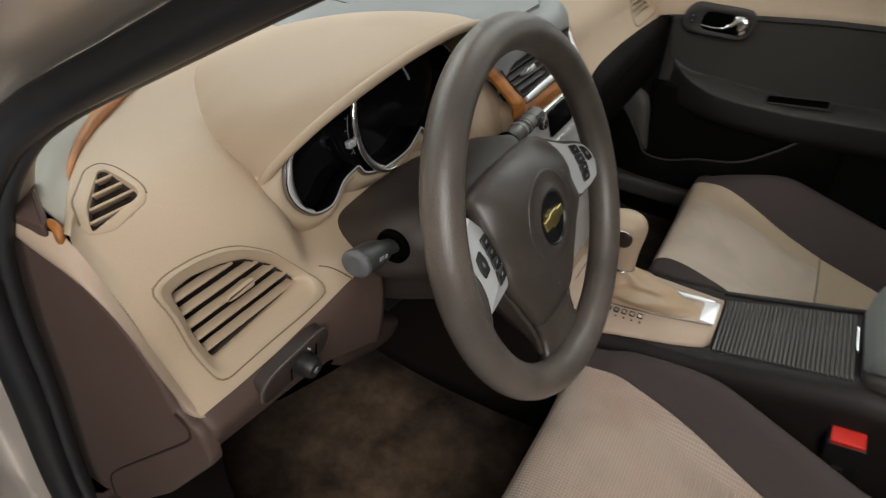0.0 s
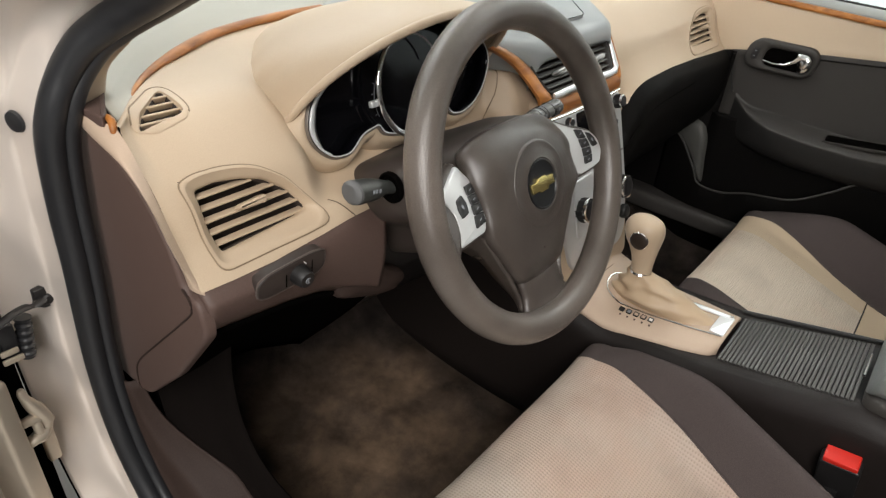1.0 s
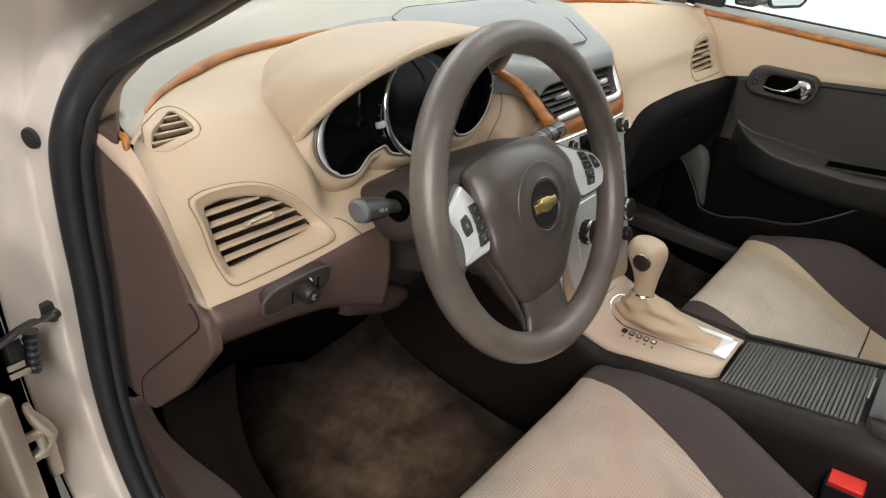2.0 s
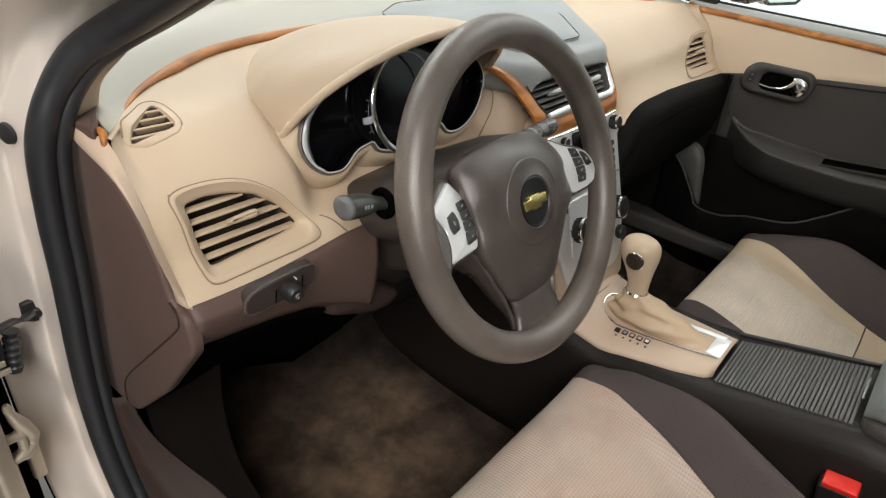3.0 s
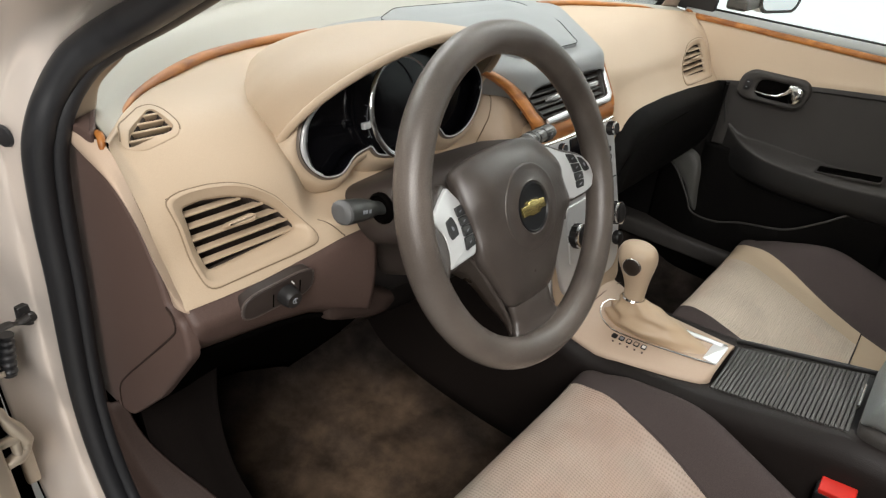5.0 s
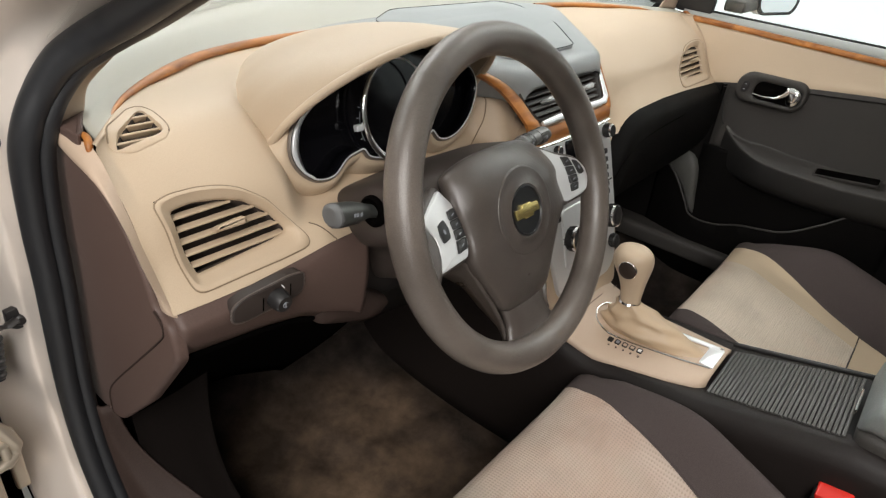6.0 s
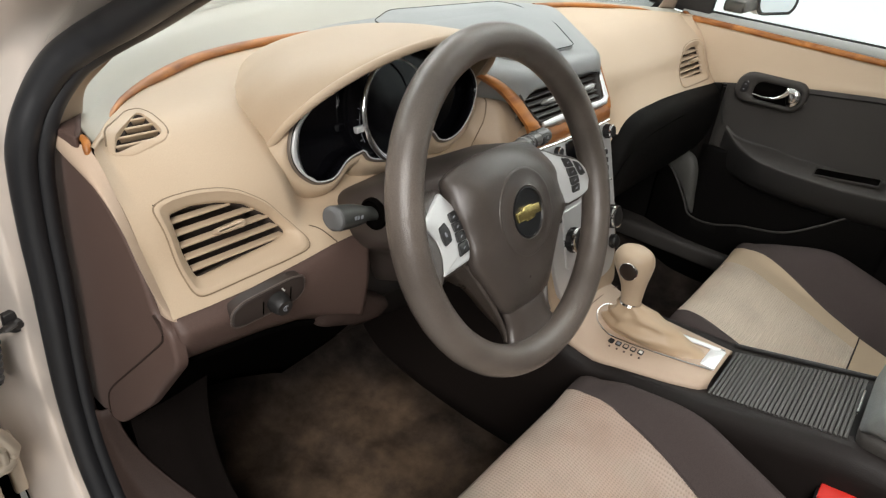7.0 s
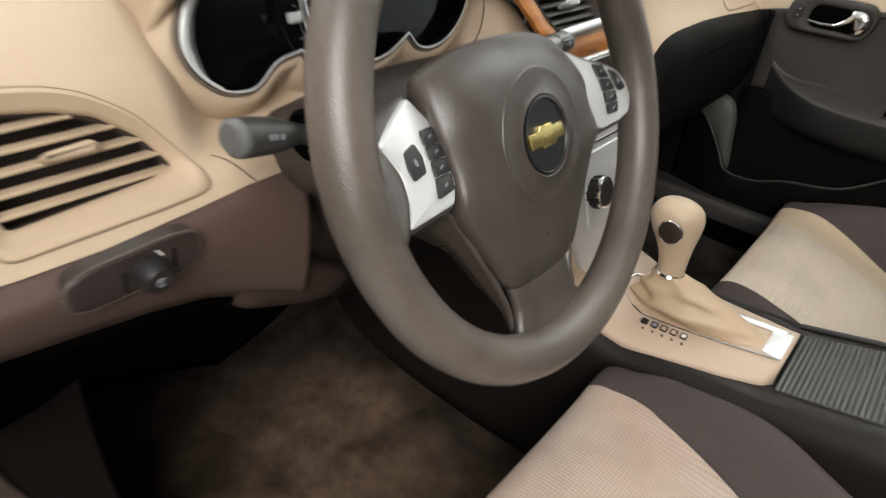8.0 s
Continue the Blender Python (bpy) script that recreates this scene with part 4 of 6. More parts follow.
for h, w, top, bot in ((-0.040, 0.080, 0.042, -0.055), (-0.052, 0.108, 0.050, -0.064), (-0.070, 0.124, 0.057, -0.070), (-0.115, 0.128, 0.058, -0.078), (-0.165, 0.118, 0.052, -0.084), (-0.24, 0.105, 0.044, -0.088)):
    half = [(0.0, top), (w - 0.025, top - 0.004), (w, top - 0.025), (w, 0.0), (w - 0.012, -0.018), (w * 0.66, -0.030), (w * 0.56, bot + 0.01), (w * 0.45, bot), (0.0, bot)]
    ringp = soften(half + [(-x, y) for x, y in half[-2:0:-1]], 0.012, 72)
    rows.append([WHEEL @ Vector((p[0], p[1], h)) for p in ringp])
bm = grid(rows, close_v=True)
bm.verts.ensure_lookup_table()
bm.faces.new(bm.verts[:72])
part("shroud", bm, material_once("shroud_brown", (0.052, 0.040, 0.034), 0.45), column, smooth=50)
foot = soften([(-0.530, 0.800), (-0.463, 0.797), (-0.453, 0.777), (-0.439, 0.767), (-0.414, 0.750), (-0.409, 0.738), (-0.430, 0.727), (-0.468, 0.736), (-0.506, 0.752), (-0.535, 0.765)], 0.004, 64)
part("lower_bracket", pillow([(x, z) for x, z in foot], plane((0, 0.142, 0), (1, 0, 0), (0, 0, 1)), [(0.94, -0.030), (1.0, -0.018), (0.98, -0.004), (0.92, 0.002), (0.80, 0.006), (0.5, 0.008)]), KICK, column, "brown moulded foot under the shroud", smooth=60)


def stalk(points, radii, marks, mat=BLACK):
    st = part("stalk", sweep(spline(points, 24), [float(np.interp(k, np.linspace(0, 23, len(radii)), radii)) for k in range(24)], 14, flat=0.8), mat, column, "dark control stalk")
    a, b = Vector(points[-1]), Vector(points[-2])
    d = (a - b).normalized()
    part("stalk_end", sweep([a - d * 0.001, a + d * 0.003, a + d * 0.006], [radii[-1] * 1.0, radii[-1] * 0.96, radii[-1] * 0.7], 14, flat=0.8), material("stalk_grey", (0.10, 0.10, 0.10), 0.5) if "stalk_grey" not in bpy.data.materials else bpy.data.materials["stalk_grey"], st, "grey end of the stalk")
    for f in marks:
        p = b.lerp(a, f) + Vector((0, -0.0145, 0.004))
        part("stalk_mark", block(p - Vector((0.0012, 0.0005, 0.0018)), p + Vector((0.0012, 0.0005, 0.0018))), GREY_MARK, st, smooth=0)


stalk([(-0.455, 0.093, 0.908), (-0.488, 0.096, 0.9175), (-0.510, 0.098, 0.9235), (-0.546, 0.099, 0.930)], [0.0085, 0.0085, 0.0085, 0.0094, 0.0148, 0.0158], (0.36, 0.50, 0.60), material_once("stalk_charcoal", (0.040, 0.041, 0.038), 0.36))
stalk([(-0.295, 0.095, 0.918), (-0.25, 0.094, 0.928), (-0.225, 0.092, 0.932), (-0.170, 0.092, 0.935)], [0.0075, 0.009, 0.0118, 0.0125], (0.15, 0.75), material_once("stalk_worn", (0.10, 0.097, 0.090), 0.22))
part("stalk_band", sweep([(-0.222, 0.092, 0.932), (-0.218, 0.092, 0.9323)], 0.0128, 16, flat=0.8), material_once("stalk_light", (0.16, 0.16, 0.155), 0.4), column, "grey band on the wiper stalk")

for x, r, w in ((-0.213, 0.0131, 0.002), (-0.206, 0.0131, 0.0012), (-0.190, 0.0132, 0.0012)):
    part("stalk_band", sweep([(x, 0.092, 0.9322 + 0.05 * (x + 0.22)), (x + w, 0.092, 0.9322 + 0.05 * (x + w + 0.22))], r, 16, flat=0.8), BLACK, column, "black ring on the wiper stalk")
for k in range(8):
    a = radians(40 + 20 * k)
    part("grip_rib", sweep([(-0.187, 0.092 - 0.0125 * math.sin(a), 0.9335 + 0.0100 * math.cos(a)), (-0.174, 0.092 - 0.0125 * math.sin(a), 0.9342 + 0.0100 * math.cos(a))], 0.0011, 6), BLACK, column, "rib of the twist grip")
for s in (-1, 1):
    part("stalk_socket", lathe([(0.0175, 0), (0.0175, 0.004), (0.0150, 0.006), (0.0130, 0.003), (0.008, 0.002)], plane((-0.37 + s * 0.1235, 0.095, 0.920), (0, s, 0.2), (0, -0.2 * s, 1)) , 24), DARK, column, "dark stalk socket")

# ---- steering wheel ----
wheel = thing("steering_wheel", HUB, "taupe leather steering wheel with silver spoke panels", "steering wheel")
rim = []
for k in range(120):
    a = k * math.tau / 120
    rim.append([WHEEL @ Vector(((0.1727 + 0.0178 * math.cos(b)) * math.cos(a), (0.1727 + 0.0178 * math.cos(b)) * math.sin(a), 0.0185 * math.sin(b))) for b in np.linspace(0, math.tau, 20, endpoint=False)])
part("rim", grid(rim, close_u=True, close_v=True), RIM, wheel, "taupe leather rim with worn sheen")


def both(half):
    """An outline from its right half, from the top to the bottom."""
    return half + [(-x, y) for x, y in half[::-1] if x > 1e-6]


rows = []
for y in np.linspace(-0.060, -0.171, 40):
    w = table(y, (-0.180, 0.092), (-0.172, 0.072), (-0.162, 0.053), (-0.150, 0.043), (-0.138, 0.039), (-0.114, 0.040), (-0.080, 0.046), (-0.060, 0.050))
    top = table(y, (-0.180, 0.006), (-0.165, -0.003), (-0.150, -0.007), (-0.124, -0.0085), (-0.100, -0.014), (-0.06, -0.024))
    r = [(-w * 0.90, y, top - 0.020), (-w * 0.97, y, top - 0.012)]
    r += [(w * u, y, top - 0.008 * abs(u) ** 4) for u in np.linspace(-0.99, 0.99, 19)]
    r += [(w * 0.97, y, top - 0.012), (w * 0.90, y, top - 0.020)]
    rows.append([WHEEL @ Vector(p) for p in r])
part("lower_spoke", grid(rows), TAUPE, wheel, "taupe lower spoke", smooth=70, solid=0.003)
# the spoke panels lie on planes that rise towards the rim and fall towards the top
SPOKES = {s: WHEEL @ Matrix(((1, 0, 0, 0), (0, 1, 0, 0), (-s * 0.1484, -0.345, 1, -0.0242), (0, 0, 0, 1))) for s in (1, -1)}
hub_half = [(0.001, 0.062), (0.03, 0.0615), (0.058, 0.057), (0.080, 0.049), (0.0880, 0.036), (0.0905, 0.022), (0.0908, 0.005), (0.0890, -0.017), (0.0890, -0.032), (0.0845, -0.047), (0.074, -0.066), (0.060, -0.090), (0.050, -0.108), (0.041, -0.118), (0.022, -0.123), (0.001, -0.125)]
# the cover reaches further over the right-hand panel
hub_line = []
for x, y in both(hub_half):
    f = step(y, -0.050, -0.022) * step(y, 0.056, 0.030)
    hub_line.append((x * (1 + (0.20 if x > 0 else -0.055) * f), y))
bm = pillow([tuple(p) for p in spline(hub_line, 72, closed=True)], Matrix.Identity(4), [(0.955, -0.022), (0.985, -0.015), (0.995, -0.0085), (0.985, -0.0040), (0.95, -0.0012), (0.85, 0.0025), (0.75, 0.0052), (0.6, 0.0068), (0.4, 0.0075), (0.15, 0.0075)])


def dip(v):
    """The cover falls away towards its upper corners and its foot."""
    return 0.34 * max(0.0, v.y - 0.010) * min(1.15, abs(v.x) / 0.088) ** 2 + 6.0 * max(0.0, v.y - 0.020) ** 2 + 0.0060 * min(1.1, abs(v.x) / 0.088) ** 5 * step(v.y, -0.035, 0.0) + 0.11 * max(0.0, -0.040 - v.y)


for v in bm.verts:
    v.co.z -= dip(v.co)
bm.transform(WHEEL)
for s in (1, -1):
    front = spline([(-0.1224, -0.0380), (-0.1012, -0.0370), (-0.0850, -0.0416), (-0.0730, -0.0612), (-0.0610, -0.0886), (-0.052, -0.1066), (-0.044, -0.135), (-0.046, -0.150)], 40)
    back = spline([(-0.100, -0.048), (-0.086, -0.0585), (-0.075, -0.068), (-0.063, -0.078), (-0.050, -0.097), (-0.042, -0.111), (-0.022, -0.140), (-0.006, -0.165)], 40)
    part("back_cover", grid([[WHEEL @ Vector((s * p[0], p[1], -0.016)), WHEEL @ Vector((s * (p[0] * 0.93 + q[0] * 0.07), p[1] * 0.93 + q[1] * 0.07, -0.022)), WHEEL @ Vector((s * (p[0] + q[0]) / 2, (p[1] + q[1]) / 2, -0.036)), WHEEL @ Vector((s * q[0], q[1], -0.050))] for p, q in zip(front, back)]), TAUPE, wheel, "taupe moulding behind the spokes", smooth=60, solid=0.002)
part("airbag_cover", bm, TAUPE, wheel, "smooth taupe airbag cover", smooth=60)
bm = lathe([(0.0500, 0.000), (0.0500, 0.0064), (0.0494, 0.0076), (0.0480, 0.0080), (0.046, 0.0074), (0.040, 0.0074), (0.032, 0.0086), (0.0298, 0.0098), (0.028, 0.0085), (0.028, 0.002)], Matrix.Translation((0.004, -0.013, 0)), 64)
for v in bm.verts:
    v.co.z -= dip(v.co)
bm.transform(WHEEL)
part("cover_ring", bm, TAUPE, wheel, "round moulded panel", smooth=50)
BADGE = WHEEL @ Matrix.Translation((0.004, -0.013, -0.0005))
part("badge_dish", lathe([(0.0283, 0.004), (0.0283, 0.0100), (0.0268, 0.0106), (0.0258, 0.0088), (0.010, 0.0082)], BADGE, 40), material_once("badge_black", (0.006, 0.006, 0.007), 0.4), wheel, "round gloss black badge dish")
bow = [(-0.0235, -0.0075), (-0.0085, -0.0075), (-0.0075, -0.0105), (0.0095, -0.0105), (0.0105, -0.0065), (0.0245, -0.0065), (0.0215, 0.0075), (0.0075, 0.0075), (0.0065, 0.0105), (-0.0105, 0.0105), (-0.0115, 0.0065), (-0.0265, 0.0065)]
bow = [(x * 0.92, y * 0.80) for x, y in bow]
part("badge", slab(bow, BADGE, 0.0118, 0.008, 0.0014), GOLD, wheel, "plain gold badge shape")
PANEL_IN = [(-0.0939, 0.0386), (-0.083, 0.0203), (-0.0841, 0.0006), (-0.0869, -0.0197), (-0.0975, -0.0312)]
PANEL_OUT = {1: [(-0.1467, -0.0311), (-0.1362, -0.0169), (-0.1317, -0.0013), (-0.1383, 0.0164), (-0.1162, 0.0285)],
             -1: [(-0.124, -0.0297), (-0.141, -0.0262), (-0.152, -0.0145), (-0.1548, -0.001), (-0.1488, 0.011), (-0.136, 0.0173), (-0.1187, 0.0241)]}
# a chain of four buttons: its inner and outer edge from the top down
CHAIN = {1: ([(-0.0851, 0.018), (-0.0854, 0.0035), (-0.087, -0.0088), (-0.092, -0.0228)], [(-0.0996, 0.0175), (-0.1016, 0.0045), (-0.104, -0.0078), (-0.1121, -0.0239)]),
         -1: ([(-0.1202, 0.0215), (-0.1200, 0.0040), (-0.1165, -0.0105), (-0.1116, -0.0221)], [(-0.1325, 0.0180), (-0.1350, 0.0022), (-0.1330, -0.0105), (-0.1250, -0.0223)])}
LONE = {1: [(-0.1091, 0.0128), (-0.107, 0.0032), (-0.1106, -0.0068), (-0.125, -0.0088), (-0.1258, -0.0004), (-0.122, 0.0099)],
        -1: [(-0.1372, 0.0140), (-0.1375, -0.0045), (-0.1400, -0.0075), (-0.1490, -0.0065), (-0.1480, 0.0040), (-0.1440, 0.0105)]}


def narrow(q, f):
    """An outline drawn in towards its middle."""
    c = np.mean(np.array(q), axis=0)
    return [tuple(c + (np.array(p) - c) * f) for p in q]


for s in (1, -1):
    turned = (lambda pl: pl) if s == 1 else (lambda pl: pl[::-1])
    frm = SPOKES[s]
    pl = turned(corners([(s * x, y) for x, y in PANEL_IN + PANEL_OUT[s]], 0.004))
    part("side_spoke", slab(offset(pl, -0.004), frm, -0.0035, -0.012, 0.003), TAUPE, wheel, "taupe side spoke")
    sp = part("spoke_panel", slab(pl, frm, 0.0005, -0.006, 0.0015), SILVER, wheel, "silver painted spoke panel")
    part("button", slab(turned(corners([(s * x, y) for x, y in narrow(LONE[s], 0.94)], 0.0018)), frm, 0.0022, -0.002, 0.0008), BLACK, sp, "black button")
    c = np.mean(np.array(LONE[s]), axis=0)
    part("button_mark", slab([(s * c[0] + 0.0016 * math.cos(k), c[1] + 0.0024 * math.sin(k)) for k in np.linspace(0, math.tau, 10, endpoint=False)], frm, 0.0026, 0.0018), GREY_MARK, sp, smooth=0)
    ins, outs = (np.array(spline(e, 5)) for e in CHAIN[s])
    for k in range(4):
        q = [tuple(ins[k]), tuple(outs[k]), tuple(outs[k + 1]), tuple(ins[k + 1])]
        quad = turned(corners([(s * x, y) for x, y in narrow(q, 0.93)][::-1], 0.0014))
        bt = part("button", slab(quad, frm, 0.0026, -0.002, 0.0008), BLACK, sp, "black button")
        c = np.mean(np.array(q), axis=0)
        part("button_mark", slab([(s * c[0] + a, c[1] + b) for a, b in ((-0.0020, -0.0011), (0.0022, 0.0002), (0.0020, 0.0012), (-0.0022, 0.0))], frm, 0.0030, 0.0022), GREY_MARK, bt, smooth=0)
th = corners([(-0.1400, 0.0150), (-0.1325, -0.0010), (-0.1370, -0.0165), (-0.1480, -0.0310), (-0.1560, -0.0380), (-0.1680, -0.0400), (-0.1700, 0.0120)], 0.006)
part("thumb_rest", pillow(th, SPOKES[1], [(1.03, -0.014), (1.04, -0.006), (1.0, 0.0005), (0.9, 0.0022), (0.6, 0.0030), (0.3, 0.0032)]), TAUPE, wheel, "taupe thumb rest at the rim", smooth=60)


# moulded line round the right-hand dial
line = []
for x, y in arc(0.120, 0.050, 0.068, 0.066, -85, 30, 40):
    near = PAD.find_nearest(CL @ Vector((x, y, 0.0)))
    nrm = near[1] if near[1].y < 0 or near[1].z > 0 else -near[1]
    line.append(near[0] + nrm * 0.0003)
part("dial_surround", sweep(line, 0.0009, 6), material_once("groove_tan", (0.22, 0.16, 0.10)), dash, "fine moulded line round the dial")

# ---- middle pod and stack ----
stack = thing("center_stack", (0, 0.12, 0.62), "silver center stack with air vents, radio and climate knobs", "center stack")
ST = plane((0, 0.135, 0.92), (1, 0, 0), (0, 0.085, 0.27))
VT = plane((0, 0.138, 0.922), (1, 0, 0), (0, 0.55, 0.835))
part("stack_body", slab(corners([(-0.124, 0.0), (0.124, 0.0), (0.128, -0.22), (0.11, -0.34), (-0.11, -0.34), (-0.128, -0.22)], 0.02), ST, -0.004, -0.13, 0.006), BEIGE_SMOOTH, stack, "beige sides of the stack")
part("silver_panel", slab(corners([(-0.113, -0.031), (0.113, -0.031), (0.114, -0.20), (0.10, -0.285), (0.075, -0.305), (-0.075, -0.305), (-0.10, -0.285), (-0.114, -0.20)], 0.018), ST, 0.003, -0.02, 0.004), SILVER, stack, "silver painted face panel")

# pod: cowl that widens towards the windscreen
rows = []
for y, z in ((0.160, 0.982), (0.168, 0.992), (0.185, 0.998), (0.24, 1.003), (0.32, 1.008), (0.386, 1.010), (0.44, 1.008), (0.50, 1.004)):
    w = pod_w(y)
    v = min(w + 0.016, 0.255)
    r = [(-v - 0.006, y + 0.006, z - 0.04), (-v, y, z - 0.012), (-v * 0.93, y - 0.002, z - 0.002)]
    r += [((w if f > 0 else v) * f, y - 0.004 * (1 - f * f), z + 0.006 * (1 - f * f)) for f in np.linspace(-0.8, 0.8, 9)]
    r += [(w * 0.93, y - 0.002, z - 0.002), (w, y, z - 0.012), (w + 0.006, y + 0.006, z - 0.04)]
    rows.append(r)
rows = [[(x, y - 0.003, z - 0.014) for x, y, z in rows[0]]] + rows
sm = [spline([r[k] for r in rows], 30) for k in range(len(rows[0]))]
pod = part("pod_cowl", grid(sm), GREY_TOP, stack, "grey vinyl cowl over the vents", smooth=50, solid=0.002)
lid = [(-0.105, 0.190), (0.060, 0.190), (0.195, 0.310), (0.285, 0.460), (0.270, 0.500), (-0.05, 0.512), (-0.14, 0.46), (-0.15, 0.30)]
lidp = corners(lid, 0.02)
bm = pillow(lidp, Matrix.Identity(4), [(1.0, -0.006), (1.0, 0.0), (0.985, 0.0016), (0.7, 0.0020), (0.3, 0.0022)])
for v in bm.verts:
    v.co.z += 1.0088 + 0.02 * max(0, v.co.y - 0.207) - 0.004 * (v.co.x / 0.3) ** 2
part("storage_lid", bm, GREY_TOP, pod, "lid of the storage bin", smooth=50)
part("lid_gap", sweep([(x, y, 1.0102 + 0.02 * max(0, y - 0.207) - 0.004 * (x / 0.3) ** 2) for x, y in offset(lidp, -0.0002)], 0.0006, 6, closed=True), DARK, pod, "dark gap round the lid")

VENT_GREY = material("vent_grey", (0.13, 0.13, 0.125), 0.45, bump=0.1)
# pair of vents
for s in (-1, 1):
    pin = [(s * x, y) for x, y in ((0.004, 0.006), (0.1040, 0.006), (0.1225, 0.034), (0.1320, 0.060), (0.004, 0.060))] if s < 0 else [(0.004, 0.006), (0.094, 0.006), (0.106, 0.057), (0.004, 0.060)]
    pout = [(s * x, y) for x, y in ((0.001, 0.001), (0.1070, 0.001), (0.1270, 0.033), (0.1370, 0.066), (0.001, 0.066))] if s < 0 else [(0.001, 0.001), (0.099, 0.001), (0.112, 0.063), (0.001, 0.066)]
    if s == -1:
        pin, pout = pin[::-1], pout[::-1]
    vent("center_vent", VT, pout, pin, 5, stack, (s * 0.060, 0.030), mat=CHARCOAL, slat_mat=VENT_GREY, tilt=30, wide=0.010, snap=False, rnd=0.003, lever_mat=SILVER, label="dark slatted center vent")
    part("chrome_strip", sweep([VT @ Vector(p) for p in (((s * 0.001, 0.0, 0.006), (s * 0.080, -0.002, 0.006), (s * 0.096, -0.001, 0.006), (s * 0.105, 0.006, 0.006), (s * 0.114, 0.061, 0.005)) if s > 0 else ((s * 0.001, 0.0, 0.006), (s * 0.08, -0.002, 0.006), (s * 0.104, -0.002, 0.006)))], [0.005, 0.005, 0.006, 0.006, 0.003] if s > 0 else [0.005, 0.005, 0.004], 10, flat=0.6, up=(0, -0.835, 0.55)), BRIGHT, stack, "bright chrome strip under the vent")


def ribbon(path, widths, n, normal, crown=0.003, thick=0.006):
    """A strip with a crowned face along a path; widths: the way across at each point."""
    pts, ws = spline(path, n), spline(widths, n)
    rows = []
    nn = np.array(normal)
    for p, w in zip(pts, ws):
        rows.append([tuple(p + w * f + nn * (crown * (1 - f * f))) for f in np.linspace(-1, 1, 9)] + [tuple(p + w - nn * thick), tuple(p - w - nn * thick)])
    return grid(rows, close_v=True)


for s in (-1, 1):
    if s < 0:
        up = [(-0.1837, 0.196, 0.9988), (-0.1654, 0.186, 0.9897), (-0.1404, 0.176, 0.9743), (-0.1257, 0.163, 0.9584), (-0.116, 0.145, 0.9357), (-0.1110, 0.134, 0.9254), (-0.104, 0.130, 0.907)]
        lo = [(-0.2040, 0.191, 0.9968), (-0.1883, 0.181, 0.988), (-0.1688, 0.171, 0.9736), (-0.1590, 0.158, 0.9590), (-0.1510, 0.141, 0.9400), (-0.1460, 0.131, 0.9255), (-0.141, 0.130, 0.907)]
    else:
        up = [(0.118, 0.172, 0.974), (0.116, 0.156, 0.950), (0.112, 0.138, 0.924), (0.108, 0.130, 0.908)]
        lo = [(0.134, 0.176, 0.974), (0.131, 0.160, 0.950), (0.126, 0.142, 0.924), (0.122, 0.133, 0.908)]
    up, lo = np.array(up), np.array(lo)
    part("wood_wing", ribbon((up + lo) / 2, (up - lo) / 2, 30, (s * 0.3, -0.80, 0.5), crown=0.005), WOOD, stack, "glossy wood trim beside the vents", smooth=50)
part("wood_band", ribbon([(-0.136, 0.1300, 0.904), (-0.06, 0.1290, 0.902), (0.06, 0.1290, 0.902), (0.116, 0.1300, 0.904)], [(0, 0.0035, 0.0115)] * 4, 24, (0, -0.95, 0.3)), WOOD, stack, "glossy wood band under the vents", smooth=50)
part("trim_line", sweep([(-0.13, 0.124, 0.890), (-0.06, 0.1225, 0.888), (0.06, 0.1225, 0.888), (0.112, 0.124, 0.890)], 0.0022, 8), CHROME, stack, "thin chrome line")
# radio
part("display", slab(rounded(0.088, 0.040, 0.004, cy=-0.058), ST, 0.0055, 0.0, 0.001), GLOSS_BLACK, stack, "gloss black radio display")


def turn_knob(x, y, r, tall, label, ring=True):
    m = ST @ Matrix.Translation((x, y, 0.003))
    k = part("knob", lathe([(r, 0), (r * 1.0, tall * 0.7), (r * 0.93, tall * 0.9), (r * 0.8, tall), (r * 0.4, tall * 1.0)], m, 28), BLACK, stack, label)
    if ring:
        part("knob_ring", lathe([(r * 0.99, tall * 0.72), (r * 1.05, tall * 0.76), (r * 1.02, tall * 0.92), (r * 0.9, tall * 0.96), (r * 0.84, tall * 0.97)], m, 28, caps=False), CHROME, k, "chrome ring")
    for j in range(14):
        a = j * math.tau / 14
        rb = block((-0.0008, -0.0006, 0.001), (0.0008, 0.0012, tall * 0.68))
        rb.transform(m @ Matrix.Rotation(a, 4, "Z") @ Matrix.Translation((0, r, 0)))
        part("grip_rib", rb, BLACK, k, smooth=0)


turn_knob(0.092, -0.048, 0.011, 0.016, "small black radio knob")
turn_knob(-0.072, -0.046, 0.007, 0.010, "small silver-ringed radio knob")
part("climate_panel", slab(rounded(0.150, 0.10, 0.008, cy=-0.195), ST, 0.0062, 0.0, 0.002), SILVER, stack, "raised silver climate panel")
turn_knob(-0.055, -0.197, 0.020, 0.020, "black climate knob with chrome ring")
turn_knob(0.085, -0.20, 0.020, 0.020, "black climate knob with chrome ring")
turn_knob(0.090, -0.250, 0.012, 0.012, "small black knob", ring=False)
for k in range(6):
    for s in (-1, 1):
        part("button", slab(rounded(0.014, 0.009, 0.002, cx=s * 0.085, cy=-0.083 - 0.0145 * k), ST, 0.006, 0.0, 0.001), BLACK, stack, "small black radio button")
for k in range(5):
    part("button", slab(rounded(0.016, 0.008, 0.002, cx=-0.045 + 0.0225 * k, cy=-0.092), ST, 0.006, 0.0, 0.001), SILVER, stack, "small silver radio button")
